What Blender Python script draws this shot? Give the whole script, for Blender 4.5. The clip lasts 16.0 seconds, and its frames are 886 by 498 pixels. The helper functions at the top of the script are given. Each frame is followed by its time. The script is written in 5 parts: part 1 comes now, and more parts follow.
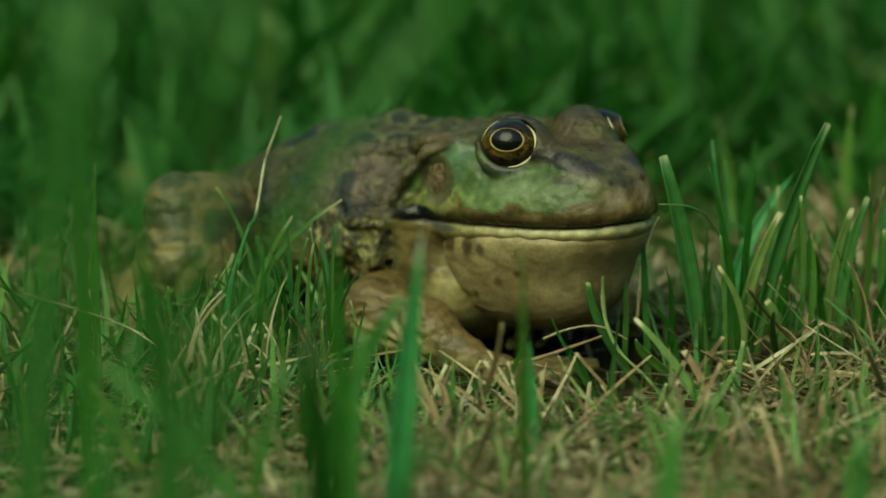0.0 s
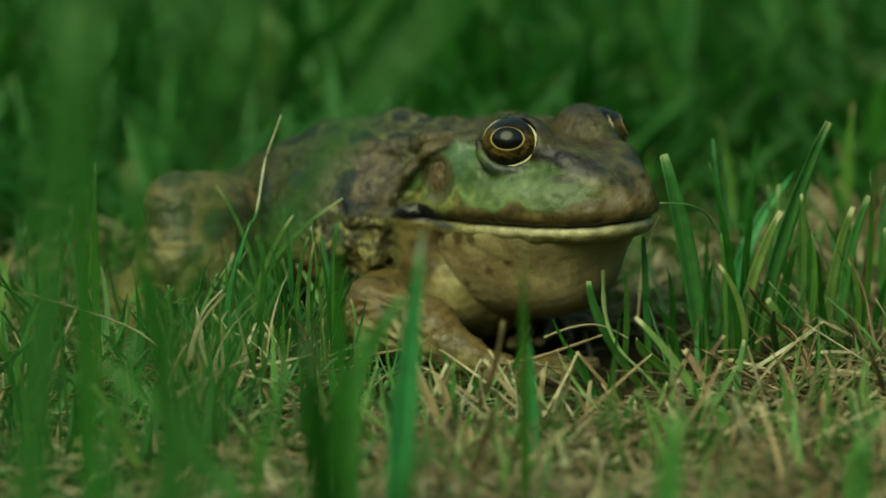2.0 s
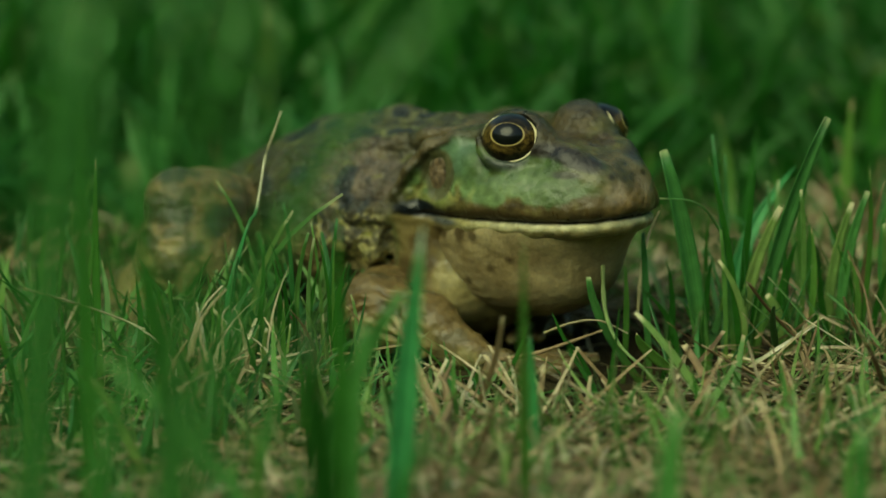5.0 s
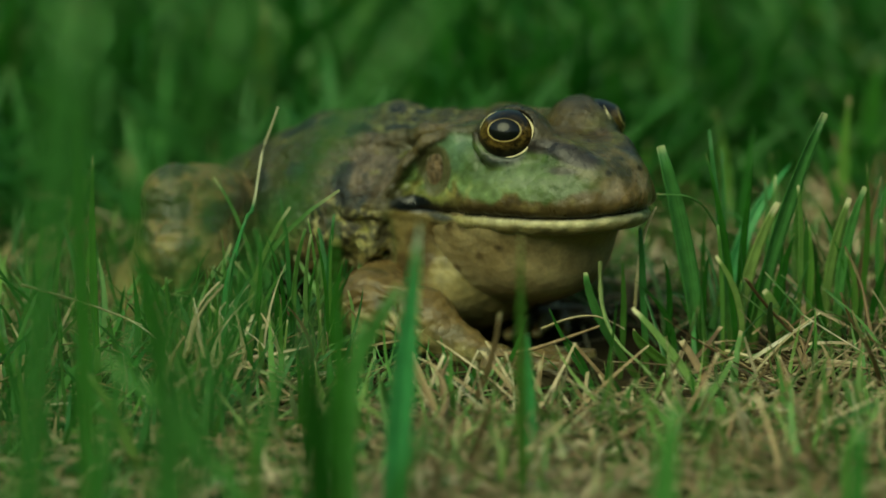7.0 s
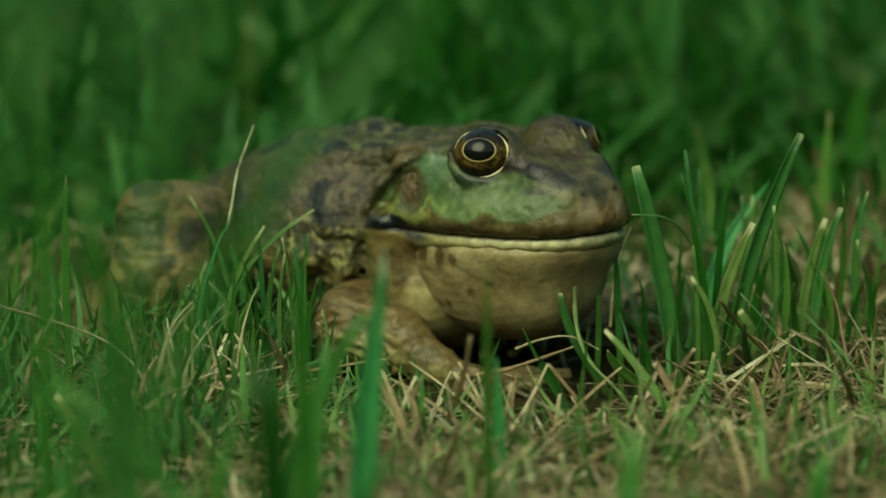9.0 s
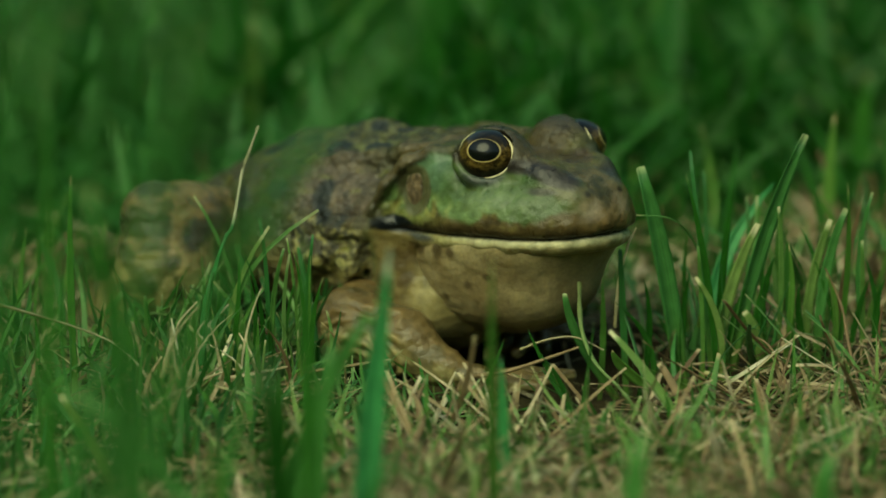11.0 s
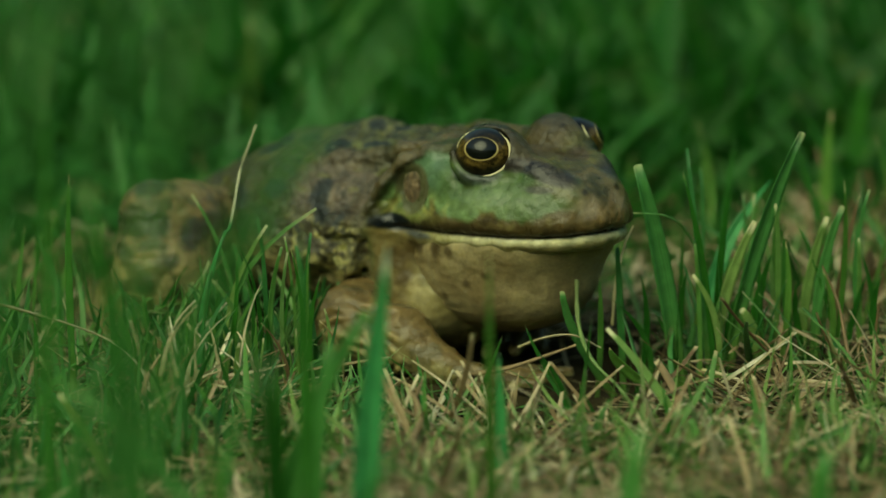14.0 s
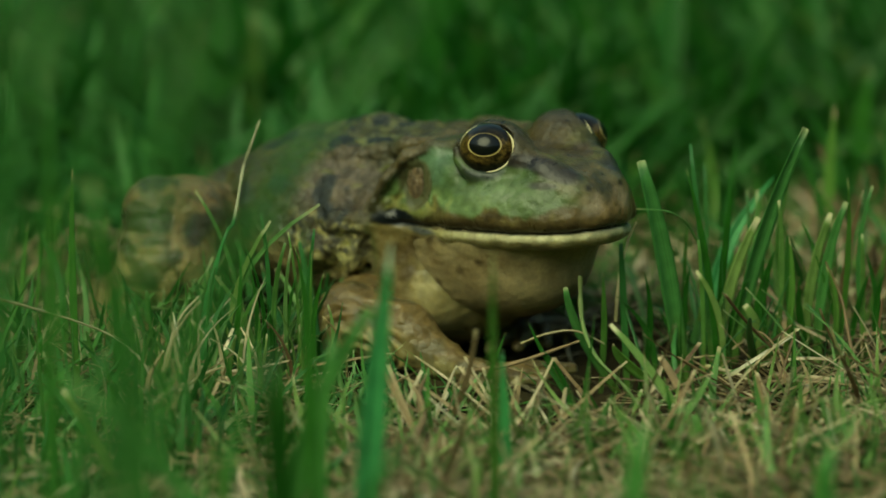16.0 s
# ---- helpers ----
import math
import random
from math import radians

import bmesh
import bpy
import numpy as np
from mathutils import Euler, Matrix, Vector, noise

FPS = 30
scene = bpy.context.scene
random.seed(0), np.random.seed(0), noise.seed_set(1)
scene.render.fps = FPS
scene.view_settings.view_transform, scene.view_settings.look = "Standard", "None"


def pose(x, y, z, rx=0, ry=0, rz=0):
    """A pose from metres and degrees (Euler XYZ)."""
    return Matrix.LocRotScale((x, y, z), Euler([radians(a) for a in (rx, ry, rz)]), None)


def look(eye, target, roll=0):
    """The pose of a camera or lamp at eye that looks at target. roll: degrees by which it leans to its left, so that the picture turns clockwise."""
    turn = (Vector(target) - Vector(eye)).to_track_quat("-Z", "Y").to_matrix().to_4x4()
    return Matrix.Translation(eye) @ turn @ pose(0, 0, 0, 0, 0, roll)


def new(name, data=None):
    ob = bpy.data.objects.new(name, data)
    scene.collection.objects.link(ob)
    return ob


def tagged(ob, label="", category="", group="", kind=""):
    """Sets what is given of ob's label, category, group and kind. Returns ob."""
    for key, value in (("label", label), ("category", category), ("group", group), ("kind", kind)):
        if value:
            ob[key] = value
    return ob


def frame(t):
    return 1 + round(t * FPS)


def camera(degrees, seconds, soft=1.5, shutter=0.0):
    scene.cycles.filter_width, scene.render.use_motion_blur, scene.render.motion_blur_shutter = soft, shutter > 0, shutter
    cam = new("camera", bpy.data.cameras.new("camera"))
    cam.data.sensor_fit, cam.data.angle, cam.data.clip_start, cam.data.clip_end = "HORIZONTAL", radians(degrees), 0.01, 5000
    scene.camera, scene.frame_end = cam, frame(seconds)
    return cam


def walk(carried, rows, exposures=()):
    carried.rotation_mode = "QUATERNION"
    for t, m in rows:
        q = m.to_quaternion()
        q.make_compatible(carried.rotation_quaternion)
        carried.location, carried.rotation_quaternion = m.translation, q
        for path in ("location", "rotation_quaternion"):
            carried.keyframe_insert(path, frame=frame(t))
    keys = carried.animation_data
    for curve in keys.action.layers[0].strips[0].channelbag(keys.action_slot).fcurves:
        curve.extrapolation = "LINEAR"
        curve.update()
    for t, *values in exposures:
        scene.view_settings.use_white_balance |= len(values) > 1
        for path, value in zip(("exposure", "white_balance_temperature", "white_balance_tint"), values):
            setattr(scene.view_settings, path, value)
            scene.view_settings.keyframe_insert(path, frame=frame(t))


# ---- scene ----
# A large marsh frog sits in a lawn; the camera is a long lens close to the ground.
cam = camera(12.0, 16.0)
cam.data.dof.use_dof = True
cam.data.dof.focus_distance = 0.735
cam.data.dof.aperture_fstop = 10.0
BASE = look((0.0, -0.735, 0.1715), (0.0, 0.0, 0.022))
# seconds; shift right, up and back in metres; tilt, turn and roll in degrees
SWAY = [
    (0.0, 0, 0, -0.0, 0.0, 0.0, 0.0),
    (0.5, 0, 0, -0.00011, -0.0029, 0.0235, -0.0222),
    (1.0, 0, 0, -0.00061, -0.0109, 0.0284, -0.0197),
    (1.5, 0, 0, -0.00086, -0.0148, 0.0257, -0.0221),
    (2.0, 0, 0, -0.00039, -0.0158, 0.0072, -0.0395),
    (2.5, 0, 0, 0.00011, -0.0304, 0.0001, -0.0592),
    (3.0, 0, 0, 0.00099, -0.0488, 0.0181, -0.0747),
    (3.5, 0, 0, 0.00125, -0.0831, 0.0199, -0.1018),
    (4.0, 0, 0, 0.00098, -0.0794, 0.0322, -0.0719),
    (6.5, 0, 0, 0.00054, -0.074, -0.0188, -0.043),
    (7.0, 0, 0, 0.00052, -0.1316, -0.0319, -0.0959),
    (7.1, 0.01, 0.007, -0.00266, -0.367, 0.3203, 0.1508),
    (7.5, 0.01, 0.007, -0.00266, -0.367, 0.3318, 0.1508),
    (8.0, 0.01, 0.007, -0.00213, -0.3702, 0.3459, 0.1245),
    (8.5, 0.01, 0.007, -0.00197, -0.4009, 0.3807, 0.152),
    (9.0, 0.01, 0.007, -0.00078, -0.4017, 0.3919, 0.0972),
    (11.5, 0.01, 0.007, -0.00062, -0.3868, 0.4724, 0.1392),
    (12.0, 0.01, 0.007, 0.00056, -0.3702, 0.4516, 0.0465),
    (12.5, 0.01, 0.007, 0.00111, -0.3876, 0.4248, 0.1245),
    (13.0, 0.01, 0.007, 0.0015, -0.399, 0.3778, 0.0464),
    (13.5, 0.01, 0.007, 0.00154, -0.3981, 0.385, 0.0559),
    (14.0, 0.01, 0.007, 0.00077, -0.4191, 0.422, 0.0414),
    (14.5, 0.01, 0.007, 0.00086, -0.4252, 0.4346, 0.0245),
    (15.0, 0.01, 0.007, 0.00188, -0.472, 0.4433, 0.0411),
    (15.5, 0.01, 0.007, 0.00178, -0.4901, 0.4397, 0.0374),
    (16.0, 0.01, 0.007, 0.00085, -0.4739, 0.4686, 0.0478),
]
walk(cam, [(s[0], BASE @ pose(*s[1:])) for s in SWAY], [(0.0, 0.83, 9400, -30), (16.0, 0.83, 9400, -30)])

# ---- light: an overcast sky with a soft sun high behind the camera's left shoulder ----
world = bpy.data.worlds.new("sky")
scene.world = world
world.use_nodes = True
wn = world.node_tree
sky = wn.nodes.new("ShaderNodeTexSky")
sky.sky_type, sky.sun_disc = "NISHITA", False
sky.sun_elevation, sky.sun_rotation = radians(48), radians(210)
wn.nodes["Background"].inputs[1].default_value = 0.13
wn.links.new(sky.outputs[0], wn.nodes["Background"].inputs[0])
sun_data = bpy.data.lights.new("sun", "SUN")
sun_data.energy, sun_data.angle, sun_data.color = 1.6, radians(50), (1.0, 0.95, 0.86)
sun = new("sun", sun_data)
sun.matrix_world = look((-0.5, -0.87, 1.12), (0, 0, 0))


# ---- materials ----
def material(name):
    m = bpy.data.materials.new(name)
    m.use_nodes = True
    nt = m.node_tree
    return m, nt, nt.nodes["Principled BSDF"]


def node(nt, kind, links=None, **values):
    n = nt.nodes.new(kind)
    for key, value in values.items():
        n.inputs[key.replace("_", " ")].default_value = value
    for key, socket in (links or {}).items():
        nt.links.new(socket, n.inputs[key])
    return n


def ramp(nt, socket, stops):
    n = nt.nodes.new("ShaderNodeValToRGB")
    while len(n.color_ramp.elements) < len(stops):
        n.color_ramp.elements.new(0.5)
    for e, (p, c) in zip(n.color_ramp.elements, stops):
        e.position, e.color = p, (*c, 1)
    nt.links.new(socket, n.inputs[0])
    return n.outputs[0]


def maths(nt, op, a, b):
    n = nt.nodes.new("ShaderNodeMath")
    n.operation = op
    for i, v in enumerate((a, b)):
        if isinstance(v, (int, float)):
            n.inputs[i].default_value = v
        else:
            nt.links.new(v, n.inputs[i])
    return n.outputs[0]


def blend(nt, fac, a, b, mode="MIX"):
    n = nt.nodes.new("ShaderNodeMix")
    n.data_type, n.blend_type = "RGBA", mode
    for i, v in ((0, fac), (6, a), (7, b)):
        if isinstance(v, (int, float)):
            n.inputs[i].default_value = v
        elif isinstance(v, tuple):
            n.inputs[i].default_value = (*v, 1)
        else:
            nt.links.new(v, n.inputs[i])
    return n.outputs[2]


def attribute(nt, name):
    n = nt.nodes.new("ShaderNodeAttribute")
    n.attribute_name = name
    return n


def skin_material(name, rough=0.34, bump=1.0):
    """Moist frog skin: the pigment attribute, mottled at two scales, with fine granules."""
    m, nt, b = material(name)
    at = nt.nodes.new("ShaderNodeTexCoord").outputs["Object"]
    fine = node(nt, "ShaderNodeTexNoise", {"Vector": at}, Scale=1400.0, Detail=4.0, Roughness=0.65)
    broad = node(nt, "ShaderNodeTexNoise", {"Vector": at}, Scale=330.0, Detail=6.0, Roughness=0.65)
    warts = node(nt, "ShaderNodeTexVoronoi", {"Vector": at}, Scale=620.0, Randomness=1.0)
    pig = attribute(nt, "pigment").outputs["Color"]
    v1 = ramp(nt, broad.outputs["Fac"], [(0.3, (0.16, 0.15, 0.13)), (0.48, (1, 1, 1)), (0.70, (1.7, 1.62, 1.4))])
    v2 = ramp(nt, fine.outputs["Fac"], [(0.3, (0.4, 0.4, 0.4)), (0.7, (1.55, 1.55, 1.5))])
    grain = attribute(nt, "grain").outputs["Fac"]
    col = blend(nt, maths(nt, "MULTIPLY", grain, 0.65), pig, v1, "MULTIPLY")
    col = blend(nt, maths(nt, "MULTIPLY", grain, 0.7), col, v2, "MULTIPLY")
    nt.links.new(col, b.inputs["Base Color"])
    rough_n = ramp(nt, broad.outputs["Fac"], [(0.3, (rough - 0.12,) * 3), (0.7, (rough + 0.14,) * 3)])
    nt.links.new(rough_n, b.inputs["Roughness"])
    b.inputs["Specular IOR Level"].default_value = 0.32
    b.inputs["Subsurface Weight"].default_value = 0.12
    b.inputs["Subsurface Radius"].default_value = (0.0016, 0.001, 0.0005)
    b.inputs["Subsurface Scale"].default_value = 1.0
    lumps = maths(nt, "SUBTRACT", 0.6, warts.outputs["Distance"])
    hgt = maths(nt, "ADD", maths(nt, "MULTIPLY", lumps, 0.9), maths(nt, "MULTIPLY", fine.outputs["Fac"], 0.5))
    hgt = maths(nt, "ADD", hgt, maths(nt, "MULTIPLY", broad.outputs["Fac"], 1.2))
    hgt = maths(nt, "MULTIPLY", hgt, grain)
    bp = node(nt, "ShaderNodeBump", {"Height": hgt}, Strength=bump, Distance=0.0006)
    nt.links.new(bp.outputs[0], b.inputs["Normal"])
    return m


def blade_material(name, stops, base, tip, tip_at, rough=0.45, clear=0.35, vein=1.0):
    """A leaf: its own colour from one blade to the next, paler foot, dry tip, light shining through."""
    m, nt, b = material(name)
    rnd = nt.nodes.new("ShaderNodeNewGeometry").outputs["Random Per Island"]
    orn = nt.nodes.new("ShaderNodeObjectInfo").outputs["Random"]
    rnd = maths(nt, "FRACT", maths(nt, "ADD", rnd, orn), 0.0)
    along = attribute(nt, "along").outputs["Fac"]
    across = attribute(nt, "across").outputs["Fac"]
    at = nt.nodes.new("ShaderNodeTexCoord").outputs["Object"]
    blot = node(nt, "ShaderNodeTexNoise", {"Vector": at}, Scale=420.0, Detail=3.0)
    col = ramp(nt, rnd, stops)
    col = blend(nt, ramp(nt, along, [(0.0, (1, 1, 1)), (0.35, (0, 0, 0))]), col, base)
    edge = maths(nt, "ADD", along, maths(nt, "MULTIPLY", maths(nt, "SUBTRACT", rnd, 0.5), 0.12))
    col = blend(nt, ramp(nt, edge, [(tip_at, (0, 0, 0)), (min(0.999, tip_at + 0.05), (1, 1, 1))]), col, tip)
    lines = maths(nt, "SINE", maths(nt, "MULTIPLY", across, 44.0), 0.0)
    shade = maths(nt, "ADD", 1.0, maths(nt, "MULTIPLY", lines, 0.10 * vein))
    grey = node(nt, "ShaderNodeCombineColor", {"Red": shade, "Green": shade, "Blue": shade})
    col = blend(nt, 1.0, col, grey.outputs[0], "MULTIPLY")
    col = blend(nt, 0.5, col, ramp(nt, blot.outputs["Fac"], [(0.3, (0.6, 0.62, 0.55)), (0.7, (1.3, 1.25, 1.2))]), "MULTIPLY")
    nt.links.new(col, b.inputs["Base Color"])
    b.inputs["Roughness"].default_value = rough
    b.inputs["Specular IOR Level"].default_value = 0.4
    bp = node(nt, "ShaderNodeBump", {"Height": lines}, Strength=0.35 * vein, Distance=0.0001)
    nt.links.new(bp.outputs[0], b.inputs["Normal"])
    tr = node(nt, "ShaderNodeBsdfTranslucent", {"Color": col})
    mix = node(nt, "ShaderNodeMixShader", {1: b.outputs[0], 2: tr.outputs[0]}, Fac=clear)
    nt.links.new(mix.outputs[0], nt.nodes["Material Output"].inputs["Surface"])
    return m


GREENS = [(0.0, (0.024, 0.105, 0.018)), (0.4, (0.044, 0.170, 0.028)), (0.7, (0.085, 0.240, 0.044)), (1.0, (0.18, 0.33, 0.08))]
grass_mat = blade_material("grass_green", GREENS, (0.11, 0.18, 0.05), (0.46, 0.40, 0.22), 0.96, 0.30)
cut_mat = blade_material("grass_cut_tip", [(0.0, (0.042, 0.165, 0.048)), (0.6, (0.095, 0.265, 0.075)), (1.0, (0.20, 0.36, 0.12))], (0.12, 0.23, 0.05), (0.38, 0.43, 0.22), 0.94, 0.28)
shoot_mat = blade_material("grass_bright_shoot", [(0.0, (0.085, 0.235, 0.055)), (0.5, (0.15, 0.30, 0.08)), (1.0, (0.25, 0.37, 0.12))], (0.16, 0.26, 0.06), (0.60, 0.58, 0.36), 0.95, 0.3)
broad_mat = blade_material("grass_broad_blue_green", [(0.0, (0.075, 0.330, 0.110)), (1.0, (0.085, 0.360, 0.130))], (0.06, 0.26, 0.06), (0.36, 0.48, 0.36), 0.95, 0.36)
pale_mat = blade_material("grass_yellowed", [(0.0, (0.075, 0.22, 0.05)), (0.4, (0.16, 0.30, 0.09)), (0.75, (0.30, 0.38, 0.16)), (1.0, (0.46, 0.48, 0.28))], (0.20, 0.24, 0.09), (0.5, 0.44, 0.25), 0.9)
lawn_mat = blade_material("grass_lawn", [(0.0, (0.018, 0.094, 0.011)), (0.5, (0.029, 0.146, 0.017)), (0.9, (0.050, 0.196, 0.026)), (1.0, (0.09, 0.18, 0.04))], (0.027, 0.12, 0.016), (0.25, 0.30, 0.12), 0.97, 0.45, 0.45)
straw_mat = blade_material("straw", [(0.0, (0.085, 0.052, 0.026)), (0.3, (0.24, 0.165, 0.088)), (0.65, (0.36, 0.270, 0.150)), (1.0, (0.72, 0.60, 0.42))], (0.27, 0.19, 0.11), (0.5, 0.41, 0.25), 0.9, 0.55, 0.2)
veil_mat = blade_material("grass_tall", [(0.0, (0.056, 0.215, 0.046)), (1.0, (0.100, 0.290, 0.075))], (0.045, 0.160, 0.036), (0.11, 0.28, 0.07), 0.95, 0.4)
broad_lawn_mat = blade_material("grass_lawn_light", [(0.0, (0.038, 0.165, 0.033)), (1.0, (0.070, 0.230, 0.055))], (0.030, 0.13, 0.024), (0.12, 0.28, 0.07), 0.95, 0.45, 0.45)
twig_mat = blade_material("dry_stalk", [(0.0, (0.16, 0.105, 0.055)), (1.0, (0.26, 0.18, 0.10))], (0.15, 0.10, 0.05), (0.3, 0.22, 0.12), 0.95, 0.7, 0.0)
stalk_mat = blade_material("grass_stalk", [(0.0, (0.045, 0.20, 0.05)), (1.0, (0.06, 0.22, 0.06))], (0.05, 0.18, 0.05), (0.62, 0.60, 0.42), 0.5)
pale_straw_mat = blade_material("straw_bleached", [(0.0, (0.40, 0.33, 0.19)), (0.5, (0.66, 0.58, 0.41)), (1.0, (0.80, 0.74, 0.58))], (0.4, 0.36, 0.18), (0.7, 0.64, 0.45), 0.9, 0.5, 0.25)


def soil_material():
    m, nt, b = material("soil")
    at = nt.nodes.new("ShaderNodeTexCoord").outputs["Object"]
    n1 = node(nt, "ShaderNodeTexNoise", {"Vector": at}, Scale=60.0, Detail=6.0, Roughness=0.7)
    n2 = node(nt, "ShaderNodeTexNoise", {"Vector": at}, Scale=9.0, Detail=4.0)
    n3 = node(nt, "ShaderNodeTexNoise", {"Vector": at}, Scale=700.0, Detail=3.0)
    c1 = ramp(nt, n1.outputs["Fac"], [(0.3, (0.022, 0.015, 0.008)), (0.55, (0.06, 0.042, 0.02)), (0.75, (0.09, 0.062, 0.030))])
    # mossy turf between the blades, bare earth only in the worn patch
    far = node(nt, "ShaderNodeVectorMath", {0: at})
    far.operation = "LENGTH"
    turf = blend(nt, ramp(nt, far.outputs["Value"], [(0.12, (0, 0, 0)), (0.3, (1, 1, 1))]), (0.026, 0.022, 0.009), (0.022, 0.080, 0.013))
    col = blend(nt, ramp(nt, n2.outputs["Fac"], [(0.35, (0.35, 0.35, 0.35)), (0.6, (1, 1, 1))]), c1, turf)
    nt.links.new(col, b.inputs["Base Color"])
    b.inputs["Roughness"].default_value = 0.95
    b.inputs["Specular IOR Level"].default_value = 0.1
    hgt = maths(nt, "ADD", n1.outputs["Fac"], maths(nt, "MULTIPLY", n3.outputs["Fac"], 0.4))
    bp = node(nt, "ShaderNodeBump", {"Height": hgt}, Strength=0.9, Distance=0.004)
    nt.links.new(bp.outputs[0], b.inputs["Normal"])
    return m


def eye_material():
    """Gold-brown iris with a black oval pupil ringed in gold, under a wet cornea; the local z axis is the gaze."""
    m, nt, b = material("frog_eye")
    at = nt.nodes.new("ShaderNodeTexCoord").outputs["Object"]
    sep = node(nt, "ShaderNodeSeparateXYZ", {0: at})
    x = maths(nt, "MULTIPLY", sep.outputs[0], 1000.0)
    y = maths(nt, "MULTIPLY", sep.outputs[1], 1000.0)
    veins = node(nt, "ShaderNodeTexNoise", {"Vector": at}, Scale=900.0, Detail=5.0, Roughness=0.7)
    wob = maths(nt, "MULTIPLY", maths(nt, "SUBTRACT", veins.outputs["Fac"], 0.5), 0.25)
    ry = maths(nt, "MULTIPLY", maths(nt, "SUBTRACT", y, 0.25), 1.26)
    rad = maths(nt, "SQRT", maths(nt, "ADD", maths(nt, "MULTIPLY", x, x), maths(nt, "MULTIPLY", ry, ry)), 0.0)
    rad = maths(nt, "ADD", maths(nt, "MULTIPLY", rad, 0.2), maths(nt, "MULTIPLY", wob, 0.12))
    rings = ramp(nt, rad, [(0.0, (0.002, 0.002, 0.002)), (0.495, (0.003, 0.003, 0.003)), (0.51, (0.42, 0.31, 0.12)), (0.53, (0.46, 0.35, 0.16)),
                           (0.56, (0.060, 0.034, 0.010)), (0.70, (0.080, 0.052, 0.016)), (0.84, (0.040, 0.025, 0.009)), (0.93, (0.012, 0.009, 0.005)), (1.0, (0.01, 0.008, 0.005))])
    upper = ramp(nt, maths(nt, "MULTIPLY", maths(nt, "ADD", y, maths(nt, "MULTIPLY", wob, 6.0)), 0.25), [(0.25, (1, 1, 1)), (0.62, (0.16, 0.15, 0.14))])
    rings = blend(nt, 1.0, rings, upper, "MULTIPLY")
    n = nt.nodes.new("ShaderNodeValToRGB")
    nt.links.new(veins.outputs["Fac"], n.inputs[0])
    for e, (p, c) in zip(n.color_ramp.elements, ((0.42, 0.18), (0.6, 1.7))):
        e.position, e.color = p, (c, c, c * 0.9, 1)
    flecks = blend(nt, ramp(nt, rad, [(0.54, (0, 0, 0)), (0.6, (1, 1, 1))]), (1.0, 1.0, 1.0), n.outputs[0])
    nt.links.new(blend(nt, 1.0, rings, flecks, "MULTIPLY"), b.inputs["Base Color"])
    b.inputs["Roughness"].default_value = 0.35
    b.inputs["Coat Weight"].default_value = 0.75
    b.inputs["Coat Roughness"].default_value = 0.06
    b.inputs["Coat IOR"].default_value = 1.34
    b.inputs["Specular IOR Level"].default_value = 0.1
    return m


skin_mat = skin_material("frog_skin")
wet_mat = skin_material("frog_throat_skin", 0.4, 0.6)
eye_mat = eye_material()
gold_mat = material("eye_rim_gold")[0]
gb = gold_mat.node_tree.nodes["Principled BSDF"]
gb.inputs["Base Color"].default_value = (0.56, 0.48, 0.28, 1)
gb.inputs["Roughness"].default_value = 0.35
soil_mat = soil_material()

# ---- ground ----
def part(name, mesh, mat, parent, label=""):
    ob = new(name, mesh)
    if mat:
        mesh.materials.append(mat)
    ob.parent = parent
    return tagged(ob, label)


def mesh_from(name, verts, faces, smooth=True, **fields):
    me = bpy.data.meshes.new(name)
    me.from_pydata([], [], [])
    verts, faces = np.asarray(verts, np.float32), np.asarray(faces, np.int32)
    me.vertices.add(len(verts))
    me.vertices.foreach_set("co", verts.ravel())
    k = faces.shape[1]
    me.loops.add(faces.size)
    me.loops.foreach_set("vertex_index", faces.ravel())
    me.polygons.add(len(faces))
    me.polygons.foreach_set("loop_start", np.arange(len(faces), dtype=np.int32) * k)
    me.polygons.foreach_set("use_smooth", np.full(len(faces), smooth))
    me.update(calc_edges=True)
    for key, value in fields.items():
        value = np.asarray(value, np.float32)
        if value.ndim == 2:
            a = me.attributes.new(key, "FLOAT_COLOR", "POINT")
            a.data.foreach_set("color", np.c_[value, np.ones(len(value), np.float32)].astype(np.float32).ravel())
        else:
            a = me.attributes.new(key, "FLOAT", "POINT")
            a.data.foreach_set("value", value.ravel())
    return me


def relief(x, y):
    """The height of the ground in metres: level under the frog, falling gently before it."""
    near = np.exp(-(x * x + y * y) / 4.0)
    fall = 0.034 * (1 - np.exp(-np.clip(-y - 0.008, 0, None) / 0.2))
    scrape = 0.005 * np.exp(-((x - 0.026) / 0.017) ** 2 - ((y - 0.010) / 0.016) ** 2)
    return -fall - scrape + near * (0.0016 * np.sin(x * 97 + 1.3) * np.cos(y * 83) + 0.0009 * np.sin(x * 231 + y * 170))


def ground():
    r = np.r_[np.linspace(0, 0.5, 110), np.geomspace(0.52, 400, 60)]
    a = np.linspace(0, 2 * np.pi, 120, endpoint=False)
    rr, aa = np.meshgrid(r, a, indexing="ij")
    x, y = rr * np.cos(aa), rr * np.sin(aa)
    v = np.c_[x.ravel(), y.ravel(), relief(x, y).ravel()]
    i, j = np.meshgrid(np.arange(len(r) - 1), np.arange(len(a)), indexing="ij")
    j2 = (j + 1) % len(a)
    n = len(a)
    f = np.stack([i * n + j, (i + 1) * n + j, (i + 1) * n + j2, i * n + j2], -1).reshape(-1, 4)
    ob = new("ground", mesh_from("ground", v, f))
    ob.data.materials.append(soil_mat)
    return tagged(ob, "dark brown soil under the lawn and its dry thatch", "ground", kind="structure")


ground()


